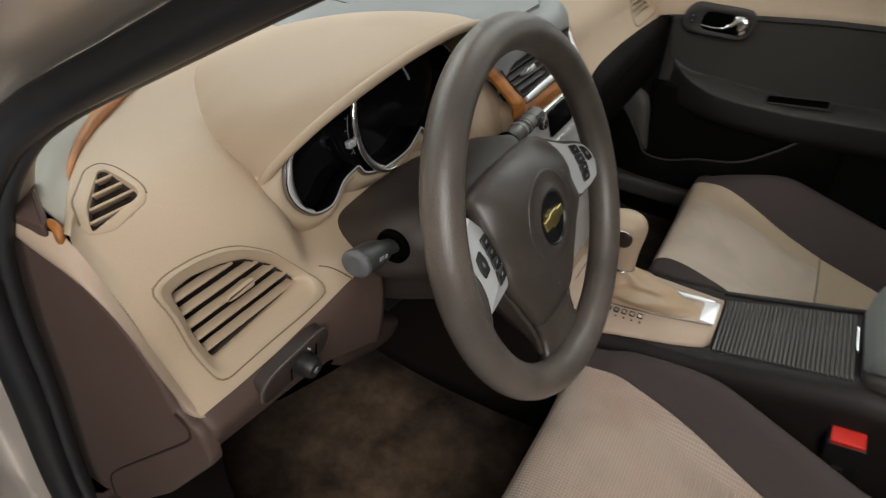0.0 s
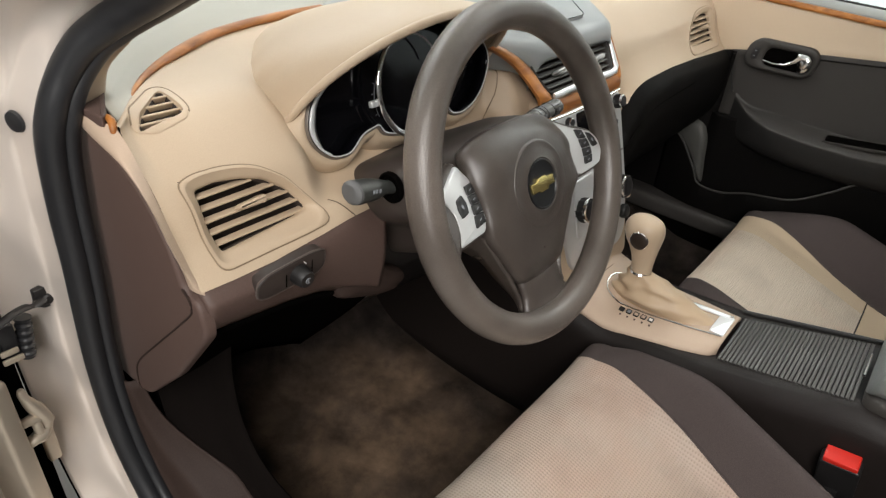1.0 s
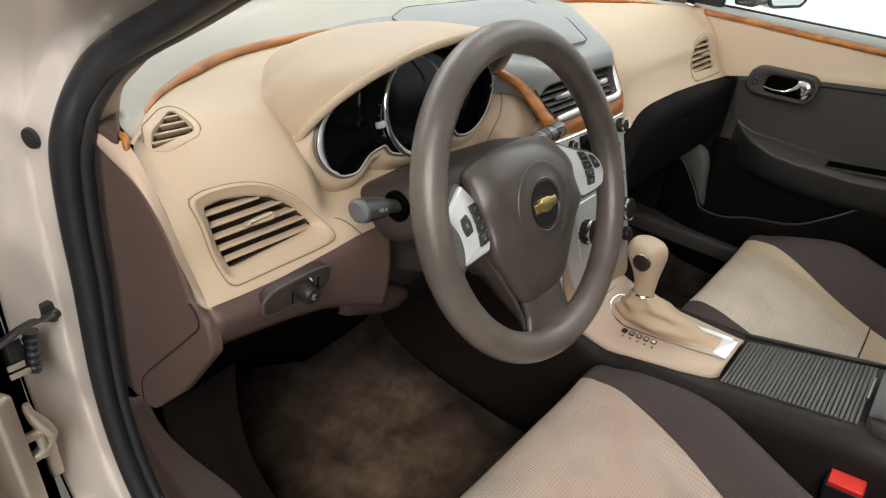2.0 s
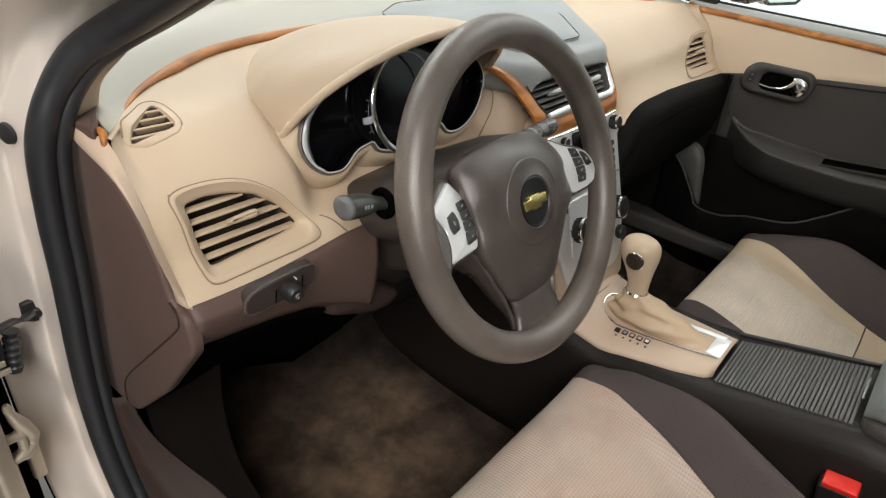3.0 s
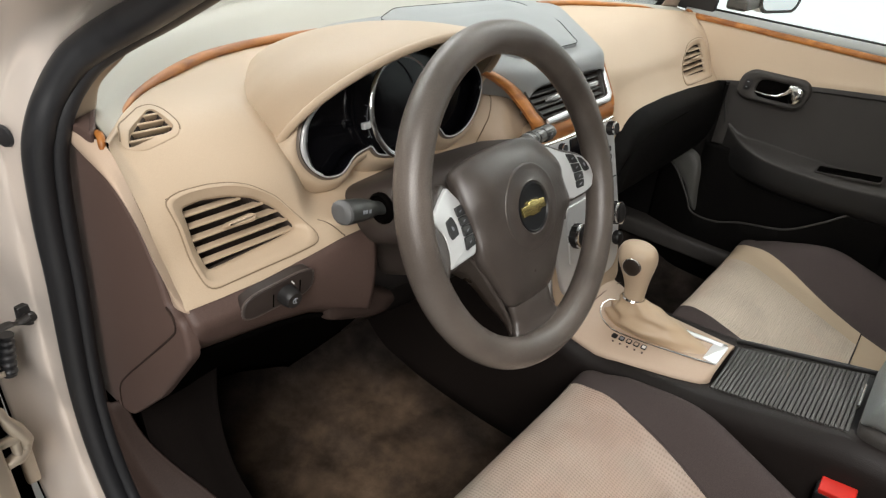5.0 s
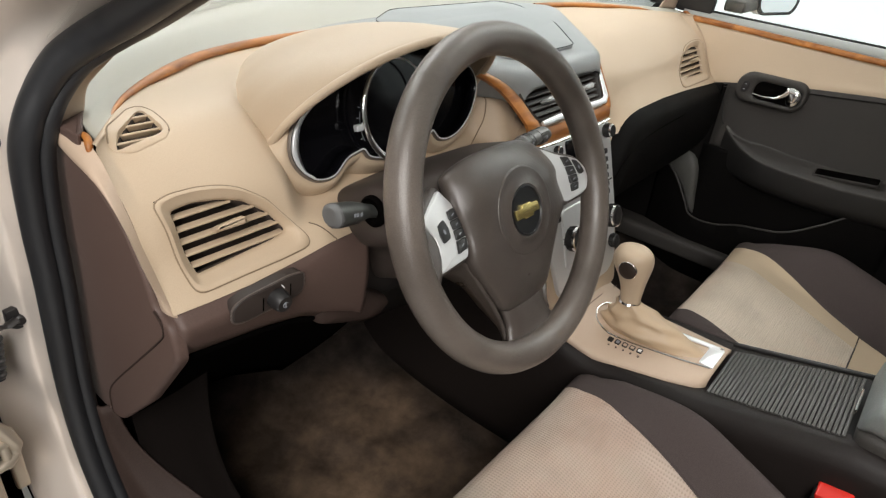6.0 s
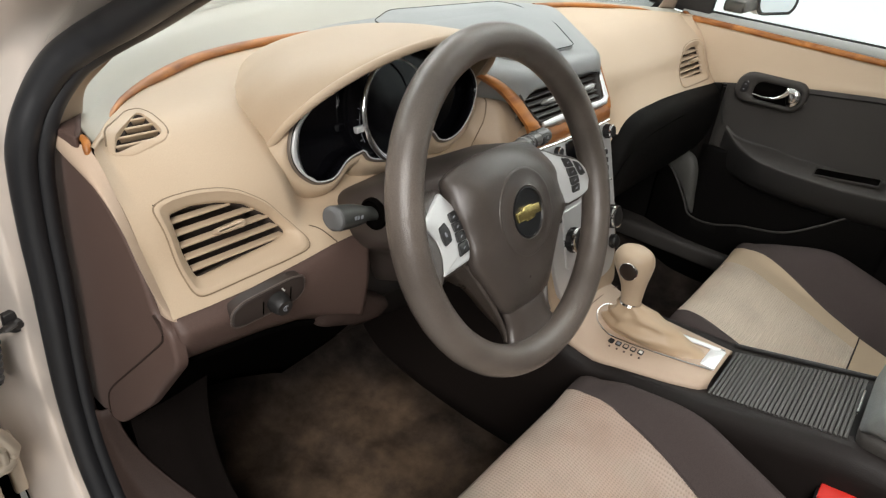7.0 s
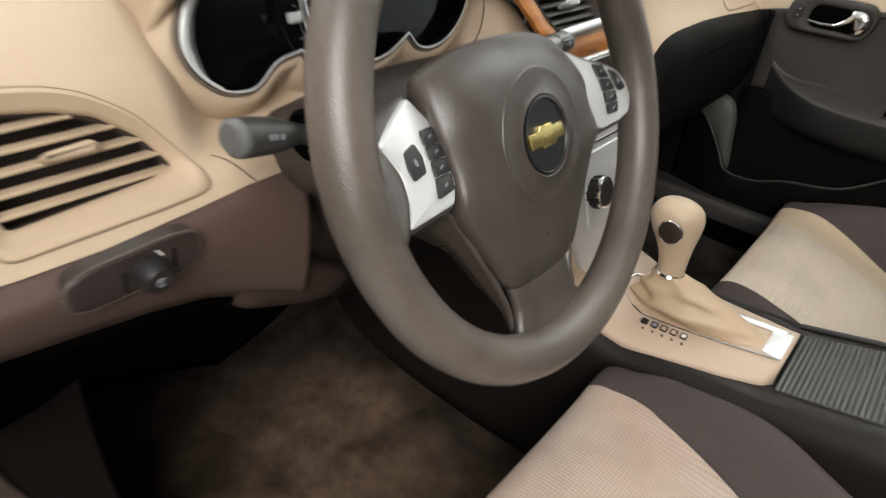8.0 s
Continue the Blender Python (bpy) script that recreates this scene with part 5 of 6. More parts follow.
part("stack_line", slab(rounded(0.21, 0.002, 0.0008, cy=-0.136), ST, 0.0045, 0.002), CHROME, stack, "thin chrome line", smooth=0)

# ---- console ----
console = thing("center_console", (0, -0.15, 0.33), "beige and dark brown center console with a ribbed sliding cover", "center console")
# dark lower body
def con_z(y):
    return table(y, (-0.9, 0.66), (-0.40, 0.640), (-0.20, 0.588), (-0.03, 0.570), (0.10, 0.60), (0.45, 0.66))


rows = []
for y in np.linspace(-0.75, 0.60, 50):
    z = con_z(y)
    w = table(y, (-0.75, 0.115), (-0.38, 0.112), (-0.2, 0.112), (-0.05, 0.118), (0.14, 0.125))
    rows.append([(p[0], y, p[1]) for p in spline([(-w - 0.025, 0.33), (-w - 0.014, 0.45), (-w - 0.006, z - 0.05), (-w, z - 0.02), (-w + 0.012, z - 0.004), (-w + 0.03, z + 0.001), (0, z - 0.004), (w - 0.03, z + 0.001), (w - 0.012, z - 0.004), (w, z - 0.02), (w + 0.006, z - 0.05), (w + 0.014, 0.45), (w + 0.025, 0.33)], 40)])
part("console_body", grid(rows), CONSOLE, console, "charcoal brown console body", smooth=50, solid=0.003)
# beige shift panel
rows = []
for y in np.linspace(-0.203, 0.085, 30):
    z = con_z(y) + 0.004
    wr = table(y, (-0.203, 0.060), (-0.15, 0.070), (-0.05, 0.088), (0.085, 0.108))
    wl = table(y, (-0.203, 0.058), (-0.199, 0.066), (-0.19, 0.072), (-0.15, 0.085), (-0.05, 0.103), (0.03, 0.108), (0.085, 0.110))
    rows.append([(p[0], y, p[1]) for p in spline([(-wl, z - 0.006), (-wl + 0.003, z + 0.003), (-wl * 0.75, z + 0.0105), (-wl * 0.4, z + 0.0145), (0, z + 0.015), (wr * 0.4, z + 0.0145), (wr * 0.75, z + 0.0105), (wr - 0.003, z + 0.003), (wr, z - 0.006)], 28)])
panel = part("shift_panel", grid(rows), BEIGE_ROSE, console, "smooth beige shift panel", smooth=60, solid=0.004)
# chrome outline of the boot
loop = spline([(-0.034, -0.196), (-0.042, -0.14), (-0.048, -0.063), (-0.042, -0.012), (-0.020, 0.009), (0.006, 0.013), (0.026, 0.004), (0.034, -0.03), (0.034, -0.10), (0.031, -0.196)], 60)
part("boot_ring", sweep([(x, y, con_z(y) + 0.0206 - 0.5 * x * x) for x, y in loop], 0.0015, 8), CHROME, console, "thin chrome line round the boot")
part("chrome_plate", slab(corners([(-0.032, -0.011), (0.028, -0.011), (0.026, 0.012), (-0.029, 0.012)], 0.003), plane((0, -0.188, con_z(-0.188) + 0.0195), (1, 0, 0), (0, 1, -0.106)), 0.0015, -0.003, 0.0008), BRIGHT, console, "bright chrome end plate")
part("chrome_rail", sweep([(x, y, con_z(y) + 0.0205) for x, y in spline([(0.026, -0.19), (0.027, -0.15), (0.024, -0.105)], 12)], [0.0055] * 8 + [0.005, 0.004, 0.003, 0.001], 8, flat=0.5), BRIGHT, console, "bright chrome side rail")
for k in range(5):
    x, y = -0.0595, -0.041 - 0.0128 * k
    zz = con_z(y) + 0.0186
    sl = plane((x, y, zz), (1, 0, 0.2), (0, 1, 0))
    part("gear_mark", frame_ring(rounded(0.0096, 0.0088, 0.0018, 4), rounded(0.0066, 0.0058, 0.0012, 4), sl, 0.0010, -0.001, 0.0002), BLACK, panel, smooth=0)
    part("gear_window", slab(rounded(0.0068, 0.0060, 0.0012, 4), sl, 0.0006, -0.001), (BLACK, GREY_MARK, BEIGE_ROSE, BEIGE_ROSE, WHITE_MARK)[k], panel, smooth=0)
    part("gear_dot", slab(rounded(0.0030, 0.0030, 0.001), plane((x - 0.012, y - 0.003, zz - 0.003), (1, 0, 0.25), (0, 1, 0)), 0.0010, -0.001), BROWN, panel, smooth=0)
part("panel_seam", sweep([(x, 0.028, con_z(0.028) + 0.0195 - 1.1 * x * x) for x in np.linspace(-0.10, 0.10, 14)], 0.0008, 6), BROWN, panel)
part("chrome_dash", sweep([(-0.055, 0.045, con_z(0.045) + 0.0185), (-0.02, 0.045, con_z(0.045) + 0.022)], 0.0018, 8), CHROME, panel)

# gear lever
lever = thing("gear_lever", (-0.02, -0.04, 0.59), "beige gear lever with a leather boot and dark round button", "gear lever")
KN = Vector((-0.022, -0.030, 0.718))
rows = []
for dz, rx, ry, dy in ((-0.066, 0.014, 0.017, -0.012), (-0.045, 0.0155, 0.019, -0.010), (-0.025, 0.020, 0.024, -0.006), (-0.008, 0.026, 0.030, -0.002), (0.008, 0.028, 0.033, 0.0), (0.020, 0.026, 0.030, 0.0), (0.028, 0.019, 0.023, 0.0), (0.032, 0.010, 0.012, 0.0), (0.0332, 0.0001, 0.0001, 0.0)):
    rows.append([KN + Vector((rx * math.cos(a), dy + ry * math.sin(a), dz)) for a in np.linspace(0, math.tau, 28, endpoint=False)])
part("grip", grid([list(r) for r in zip(*[spline([r[k] for r in rows], 30) for k in range(28)])], close_v=True), BEIGE_SMOOTH, lever, "smooth beige grip", smooth=70)
BT = plane(KN + Vector((-0.0270, -0.004, 0.000)), (0, -1, 0.1), (0, 0.1, 1))
part("lock_button", lathe([(0.0145, -0.004), (0.0145, 0.0012), (0.0125, 0.0026), (0.005, 0.0030)], BT, 28), material_once("button_brown", (0.030, 0.021, 0.016), 0.32), lever, "dark round button")
part("button_ring", lathe([(0.0143, 0.0), (0.0154, 0.0012), (0.0145, 0.0022)], BT, 28, caps=False), CHROME, lever, "fine chrome ring")
part("collar", lathe([(0.0165, 0), (0.018, 0.002), (0.0165, 0.005)], Matrix.Translation(KN + Vector((0, -0.011, -0.070))), 24), CHROME, lever, "chrome collar")
rows = []
for f in np.linspace(0, 1, 28):
    top = 0.652
    row = []
    for k in range(40):
        a = k * math.tau / 40
        bx, by = -0.006 + 0.033 * math.cos(a), -0.086 + 0.092 * math.sin(a)
        tx, ty = -0.022 + 0.0165 * math.cos(a), -0.041 + 0.019 * math.sin(a)
        z0 = con_z(by) + 0.018
        fold = (0.0030 * math.sin(f * 15 + 3.5 * math.cos(a)) + 0.0030 * math.sin(4 * a + 6 * f) + 0.0014 * math.sin(9 * a - 8 * f)) * math.sin(math.pi * f) ** 0.7
        x, y = bx + (tx - bx) * f, by + (ty - by) * f
        bulge = 0.006 * math.sin(math.pi * min(1, f * 1.3)) * (1.3 - math.sin(a) * 0.5)
        row.append((x + (bulge + fold) * math.cos(a), y + fold * math.sin(a), z0 + (top - z0) * (f ** (1.15 + 0.5 * max(0, math.sin(a)))) + 0.004 * math.sin(math.pi * f) * abs(math.sin(a))))
    rows.append(row)
part("boot", grid(rows, close_v=True), material("boot_leather", (0.50, 0.37, 0.245), 0.45, bump=0.2, bump_scale=700), lever, "creased beige leather boot", smooth=70)

RIB = material("rib_grey", (0.056, 0.053, 0.049), 0.42, bump=0.15, bump_scale=1300)
# ribbed sliding cover
rows_n = 31
for k in range(rows_n):
    y = -0.2100 - k * 0.0058
    z = con_z(y) + 0.002
    w = 0.066 + 0.012 * k / rows_n
    rb = block((-w - 0.006, y - 0.0022, z - 0.004), (w - 0.002, y + 0.0022, z + 0.0018), 0.0006)
    part("cover_slat", rb, RIB, console)
part("cover_bed", grid([[(-0.082, y, con_z(y) + 0.0005), (0.080, y, con_z(y) + 0.0005)] for y in np.linspace(-0.40, -0.206, 6)]), material_once("rib_bed", (0.004, 0.0036, 0.0033), 0.7), console, solid=0.002)
part("cover_grip", merge(sweep([(-0.028, -0.386, con_z(-0.384) + 0.002), (-0.028, -0.386, con_z(-0.384) + 0.012), (0.030, -0.386, con_z(-0.384) + 0.012), (0.030, -0.386, con_z(-0.384) + 0.002)], 0.002, 8)), CHROME, console, "thin chrome pull")
part("side_rail", sweep([(0.086, y, con_z(y) + 0.003) for y in np.linspace(-0.42, -0.20, 12)], 0.004, 8), BLACK, console)
armrest = thing("armrest", (0, -0.55, 0.60), "dark grey padded console armrest", "armrest")
for nm, mat, lab, cut in (("lid_pad", material("armrest_grey", (0.15, 0.16, 0.155), 0.42, bump=0.3, bump_scale=600, grain=0.1), "grey padded lid", (0.42, 1.0)), ("lid_base", CHARCOAL, "dark lower half of the lid", (0.0, 0.44))):
    rows = []
    for y, w, z0, z1 in ((-0.393, 0.070, 0.645, 0.660), (-0.397, 0.086, 0.632, 0.686), (-0.410, 0.094, 0.628, 0.708), (-0.45, 0.097, 0.626, 0.712), (-0.60, 0.098, 0.626, 0.716), (-0.75, 0.096, 0.626, 0.712)):
        a, b = z0 + (z1 - z0) * cut[0], z0 + (z1 - z0) * cut[1]
        w = w if cut[1] == 1.0 else w - 0.003
        rows.append([(p[0], y, p[1] + (a + b) / 2) for p in rounded(2 * w, b - a, min(0.016, (b - a) * 0.42), 5)])
    bm = grid([list(r) for r in zip(*[spline([r[k] for r in rows], 24) for k in range(24)])], close_v=True)
    bm.verts.ensure_lookup_table()
    bm.faces.new(bm.verts[:24])
    part(nm, bm, mat, armrest, lab, smooth=60)

# ---- seats ----


def seat(cx, name, label, front_z, fall, seam_end, inner_end=None, taper=0.0, back_by=0.0):
    st = thing(name, (cx, -0.35, 0.33), label, "seat", "front seats")

    def top(u, v):
        """A point of the cushion: u -1..1 across, v 0 at the front lip to 1 at the back."""
        x = cx + u * (0.254 - (taper * min(1, max(0, (v - 0.08) / 0.62)) if u > 0 else 0))
        y = -0.066 - back_by - 0.52 * v + 0.012 * abs(u) ** 3 - 0.02 * abs(u) ** 8
        z = front_z - fall * 0.52 * v - 0.012 * max(0, 1 - v / 0.10) ** 2
        bol = step(abs(u), 0.50, 0.88) * (0.004 + (0.052 + 0.52 * fall * 0.25) * step(v, -0.06, 0.36))
        bol *= 0.4 if u < 0 < cx else 1.0
        side = max(0, abs(u) - 0.80) / 0.20
        z += bol - 0.046 * side ** 3 + 0.006 * math.cos(u * 2.2)
        return x, y, z

    def front(u, f):
        """The rolled front, f 0 at the lip's top to 1 at the bottom."""
        x, y, z = top(u, 0)
        a = f * math.pi * 0.55
        return x, y + 0.045 * math.sin(a), z - 0.05 * (1 - math.cos(a)) - 0.13 * max(0, f - 0.4)

    def seam(v):
        return 0.70 + (seam_end - 0.70) * min(1, v / 0.5)

    def seam_in(v):
        """The seam on the console side."""
        if inner_end is None:
            return seam(v)
        return 0.70 + (inner_end - 0.70) * min(1, v / 0.36)

    def strip(u0, u1, nu, v0=0.0, v1=1.0, lip=True, lift=0.0):
        rows = []
        for k in range(nu):
            r = []
            f = k / (nu - 1)
            if lip:
                for g in np.linspace(1, 0.06, 12):
                    ua, ub = (u0(0), u1(0))
                    r.append(Vector(front(ua + (ub - ua) * f, g)) + Vector((0, 0, lift)))
            for v in np.linspace(v0, v1, 40):
                ua, ub = u0(v), u1(v)
                r.append(Vector(top(ua + (ub - ua) * f, v)) + Vector((0, 0, lift)))
            rows.append(r)
        return grid(rows)

    part("insert", strip(lambda v: -seam_in(v) + 0.004, lambda v: seam(v) - 0.004, 40, 0.0, 0.52), SEAT_MESH if cx < 0 else SEAT_MESH_LIT, st, "beige mesh cloth insert", smooth=60)
    o = 1 if cx > 0 else -1
    lo, hi = (lambda v: o * seam(v) * 0.50), (lambda v: o * (seam(v) - 0.003))
    if cx > 0:
        part("edge_band", strip(lo if o > 0 else hi, hi if o > 0 else lo, 10, 0.0, 0.52, lift=0.0012), SEAT_BEIGE, st, "plain beige cloth band beside the mesh", smooth=60)
    part("rear_insert", strip(lambda v: -seam_in(v) + 0.004, lambda v: seam(v) - 0.004, 24, 0.525, 1.0, lip=False), SEAT_BEIGE, st, "plain beige rear cloth", smooth=60)
    for s in (-1, 1):
        a, b = (lambda v: seam(v) + 0.004), (lambda v: 1.0)
        if s == -1:
            a, b = (lambda v: -1.0), (lambda v: -seam_in(v) - 0.004)
        part("bolster", strip(a, b, 22), SEAT_DARK, st, "dark brown cloth bolster", smooth=60)
        sm = seam if s > 0 else seam_in
        pts = [Vector(front(s * sm(0), g)) for g in np.linspace(1, 0.06, 10)] + [Vector(top(s * sm(v), v)) for v in np.linspace(0, 1, 36)]
        part("seam", sweep([p - Vector((0, 0, 0.0012)) for p in pts], 0.0022, 6), SEAT_DARK, st)
        skirt = [[Vector(top(s * 1.0, v)), Vector(top(s * 1.0, v)) + Vector((s * 0.006, 0, -0.06)), Vector(top(s * 1.0, v)) + Vector((-s * 0.01, 0, -0.16))] for v in np.linspace(0, 1, 20)]
        part("side_skirt", grid(skirt), SEAT_DARK, st)
    part("seat_base", block((cx - 0.21, -0.55, 0.335), (cx + 0.21, -0.12, 0.41), 0.02), BLACK, st)
    back = [[(cx + 0.25 * u, -0.60 - 0.30 * t + 0.03 * abs(u) ** 2 * (1 - t), 0.55 + 0.62 * t) for u in np.linspace(-1, 1, 15)] for t in np.linspace(0, 1, 12)]
    part("backrest", grid(back), SEAT_DARK, st, "dark cloth backrest", solid=-0.10)
    return st


seat(-0.362, "driver_seat", "beige mesh and dark brown cloth driver seat", 0.578, 0.26, 0.60, None, 0.075)
seat(0.392, "passenger_seat", "beige and dark brown cloth passenger seat", 0.548, 0.30, 0.46, 0.985, 0.0, 0.028)
buckle = thing("seatbelt_buckle", (-0.128, -0.41, 0.50), "black seatbelt buckle with a red release button", "seatbelt buckle")
BK = plane((-0.128, -0.405, 0.575), (0, -1, 0.15), (-0.25, 0.15, 1))
part("housing", slab(rounded(0.050, 0.10, 0.006, cy=-0.050), BK, 0.014, -0.014, 0.003), BLACK, buckle)
part("release_button", slab(rounded(0.042, 0.010, 0.003, cy=0.003), BK, 0.013, -0.010, 0.002), RED, buckle, "bright red release button")
part("stem", sweep([(-0.128, -0.42, 0.42), (-0.128, -0.412, 0.52)], 0.008, 8), BLACK, buckle)

# ---- passenger door ----
door = thing("passenger_door", (0.74, -0.3, 0.4), "closed passenger door, beige above and charcoal below", "car door")


def door_z(y):
    return table(y, (-1.0, 0.955), (-0.216, 0.912), (-0.079, 0.898), (0.087, 0.873), (0.12, 0.867), (0.15, 0.859), (0.24, 0.845))


part("upper_trim", grid([[(p[0], y, p[1]) for p in spline([(0.6985, door_z(y) - 0.005), (0.699, door_z(y) + 0.01), (0.703, (door_z(y) + 0.970) / 2 - 0.01), (0.709, 0.970 - 0.03 * (0.24 - y)), (0.712, 0.987 - 0.034 * (0.24 - y))], 10)] for y in np.linspace(-1.0, 0.235, 40)]), BEIGE, door, "soft beige upper trim", solid=0.01)
part("wood_strip", ribbon([(0.7115, 0.245, 0.9932), (0.7110, 0.1, 0.9890), (0.7105, -0.19, 0.9785), (0.709, -1.0, 0.950)], [(0.002, 0, 0.0062)] * 4, 40, (-1, 0, 0.15)), WOOD, door, "glossy wood-grain strip", smooth=50)
SILL_GREY = material("sill_grey", (0.30, 0.31, 0.295), 0.38, bump=0.1)
part("window_sill", grid([[(0.713, y, 0.998 - 0.035 * (0.24 - y)), (0.716, y, 1.004 - 0.031 * (0.24 - y)), (0.724, y, 1.0085 - 0.022 * (0.24 - y)), (0.736, y, 1.0100 - 0.018 * (0.24 - y)), (0.742, y, 1.0060 - 0.018 * (0.24 - y))] for y in np.linspace(-1.0, 0.26, 30)]), SILL_GREY, door, "grey window sill", solid=0.004)
part("window_channel", sweep([(0.740, y, 1.0115 - 0.018 * (0.24 - y)) for y in np.linspace(-1.0, 0.22, 20)], 0.0028, 8), BLACK, door, "black rubber window channel")
part("sail_panel", slab(corners([(-0.36, 1.012), (-0.245, 1.000), (-0.195, 1.006), (-0.193, 1.060), (-0.30, 1.075)], 0.006), plane((0.726, 0, 0), (0, -1, 0), (0, 0, 1)), 0.004, -0.012, 0.002), BLACK, door, "black sail panel at the window corner")
# one panel in two tones: the lower one has the shade in its colour
for nm, mat, lab, prof in (("lower_panel", CHARCOAL, "charcoal vinyl panel", [(0.694, None), (0.690, -0.006), (0.690, 0.80), (0.690, 0.75), (0.690, 0.715)]), ("foot_panel", CHARCOAL_SHADED, "charcoal lower door panel, darkened for shade", [(0.690, 0.716), (0.690, 0.66), (0.691, 0.55), (0.691, 0.30)])):
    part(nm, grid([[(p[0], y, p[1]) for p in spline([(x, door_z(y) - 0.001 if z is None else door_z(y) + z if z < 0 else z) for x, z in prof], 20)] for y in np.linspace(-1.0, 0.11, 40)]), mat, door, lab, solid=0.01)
part("front_panel", grid([[(p[0], y, p[1]) for p in spline([(0.698, door_z(y) - 0.001), (0.688, door_z(y) - 0.013), (0.684, 0.75), (0.68, 0.60), (0.68, 0.30)], 20)] for y in np.linspace(0.100, 0.80, 16)]), CHARCOAL_SHADED, door, "charcoal front corner panel, darkened for shade", solid=0.01)
# armrest ledge
def ledge_z(y):
    return table(y, (-0.95, 0.765), (-0.294, 0.727), (-0.207, 0.720), (-0.099, 0.7215), (-0.0335, 0.7275), (0.0215, 0.736), (0.05, 0.748), (0.07, 0.765))


rows = []
for y in np.linspace(-0.95, 0.072, 70):
    f = step(y, 0.085, -0.050)
    ze, d = ledge_z(y), 0.055 * f
    zw = ze + 0.018 * f + 0.004
    rows.append([(p[0], y, p[1]) for p in spline([(0.693, zw + 0.012), (0.688, zw), (0.69 - d * 0.5, (zw + ze) / 2 + 0.003), (0.69 - d * 0.95, ze + 0.002), (0.69 - d, ze - 0.006), (0.69 - d * 0.97, ze - 0.03), (0.69 - d * 0.85, ze - 0.055), (0.69 - d * 0.55, ze - 0.072), (0.694, ze - 0.085)], 30)])
arm = part("door_armrest", grid([r[:15] for r in rows]), CHARCOAL, door, "charcoal armrest ledge", smooth=60)
# same armrest below the ridge, its shade put into a darker charcoal
part("armrest_face", grid([r[14:] for r in rows]), material_once("charcoal_shade_tone", (0.010, 0.0092, 0.0085), 0.6), arm, "armrest face, charcoal darkened for its shade", smooth=60)
part("panel_edge", sweep(spline([(0.6865, 0.0805, 0.772), (0.6885, 0.090, 0.795), (0.690, 0.1030, 0.848), (0.692, 0.107, 0.868)], 30), [0.0006] + [0.0018] * 28 + [0.001], 8), material_once("charcoal_shade_tone", (0.010, 0.0092, 0.0085), 0.6), door, "rounded front edge of the door panel", smooth=60)
PK = plane((0.664, -0.211, 0.7415), (0, -1, 0.12), (1, 0, 0.42))
part("pull_pocket", slab(rounded(0.125, 0.024, 0.005), PK, 0.0015, -0.004, 0.0005), DARK, arm, "dark pull pocket")
part("pocket_rim", frame_ring([tuple(p) for p in spline(rounded(0.131, 0.029, 0.007), 48, closed=True)], [tuple(p) for p in spline(rounded(0.124, 0.023, 0.005), 48, closed=True)], PK, 0.0032, -0.003, 0.0008), CHARCOAL, arm)
SW = plane((0.662, -0.078, 0.7275), (0, -1, 0.02), (1, 0, 0.45))
part("window_switch", slab(rounded(0.036, 0.013, 0.004), SW, 0.0025, -0.002, 0.001), BLACK, arm, "small black window switch")
part("switch_mark", slab(rounded(0.008, 0.004, 0.001, cx=0.004), SW, 0.0036, 0.002), GREY_MARK, arm, smooth=0)
part("panel_gap", sweep([(0.6865, 0.108, z) for z in np.linspace(0.45, 0.866, 8)], 0.0016, 6), DARK, door, "dark gap at the door's front edge")
part("glovebox_gap", sweep([(x, 0.1035, z) for x, z in spline([(0.150, 0.772), (0.18, 0.800), (0.23, 0.822), (0.30, 0.833), (0.45, 0.838)], 30)], 0.0008, 6), DARK, dash, "fine joint above the glovebox lid")
# map pocket
rim_pts = spline([(0.672, 0.20, 0.66), (0.655, 0.15, 0.63), (0.645, 0.105, 0.575), (0.642, 0.080, 0.541), (0.640, 0.021, 0.539), (0.640, -0.042, 0.560), (0.640, -0.135, 0.580), (0.645, -0.20, 0.622), (0.66, -0.26, 0.665), (0.675, -0.34, 0.68)], 60)
rows = [[(p[0] + 0.004, p[1], p[2]), (p[0], p[1], p[2] + 0.002), (p[0] - 0.003, p[1], p[2] - 0.002), (p[0] - 0.002, p[1], p[2] - 0.03), (p[0] + 0.01, p[1], 0.34)] for p in rim_pts]
part("map_pocket", grid(rows), CHARCOAL_SHADED, door, "charcoal map pocket with a curved rim, darkened for shade", solid=0.004)
# rim in a lighter charcoal than the pocket, a painted highlight
part("pocket_rim", sweep([(p[0] - 0.002, p[1], p[2] + 0.001) for p in rim_pts], 0.0026, 8), CHARCOAL, door, "rim of the map pocket, lighter tone for its highlight", smooth=60)
# grey lightened in place of the light that falls on this pillar
part("speaker_pillar", pillow(outline([(-0.035, 0.024), (-0.012, 0.060), (0.025, 0.058), (0.046, 0.03), (0.056, -0.03), (0.064, -0.085), (0.050, -0.078), (0.026, -0.035), (-0.008, 0.002)], 40), plane((0.679, 0.150, 0.622), (0, -1, 0), (0, 0.0, 1)), [(1.1, -0.01), (1.0, 0.004), (0.85, 0.010), (0.5, 0.013)]), material("lit_pillar_grey", (0.065, 0.064, 0.058), 0.55, bump=0.15), door, "moulded pillar by the pocket, grey lightened for light it catches", smooth=60)
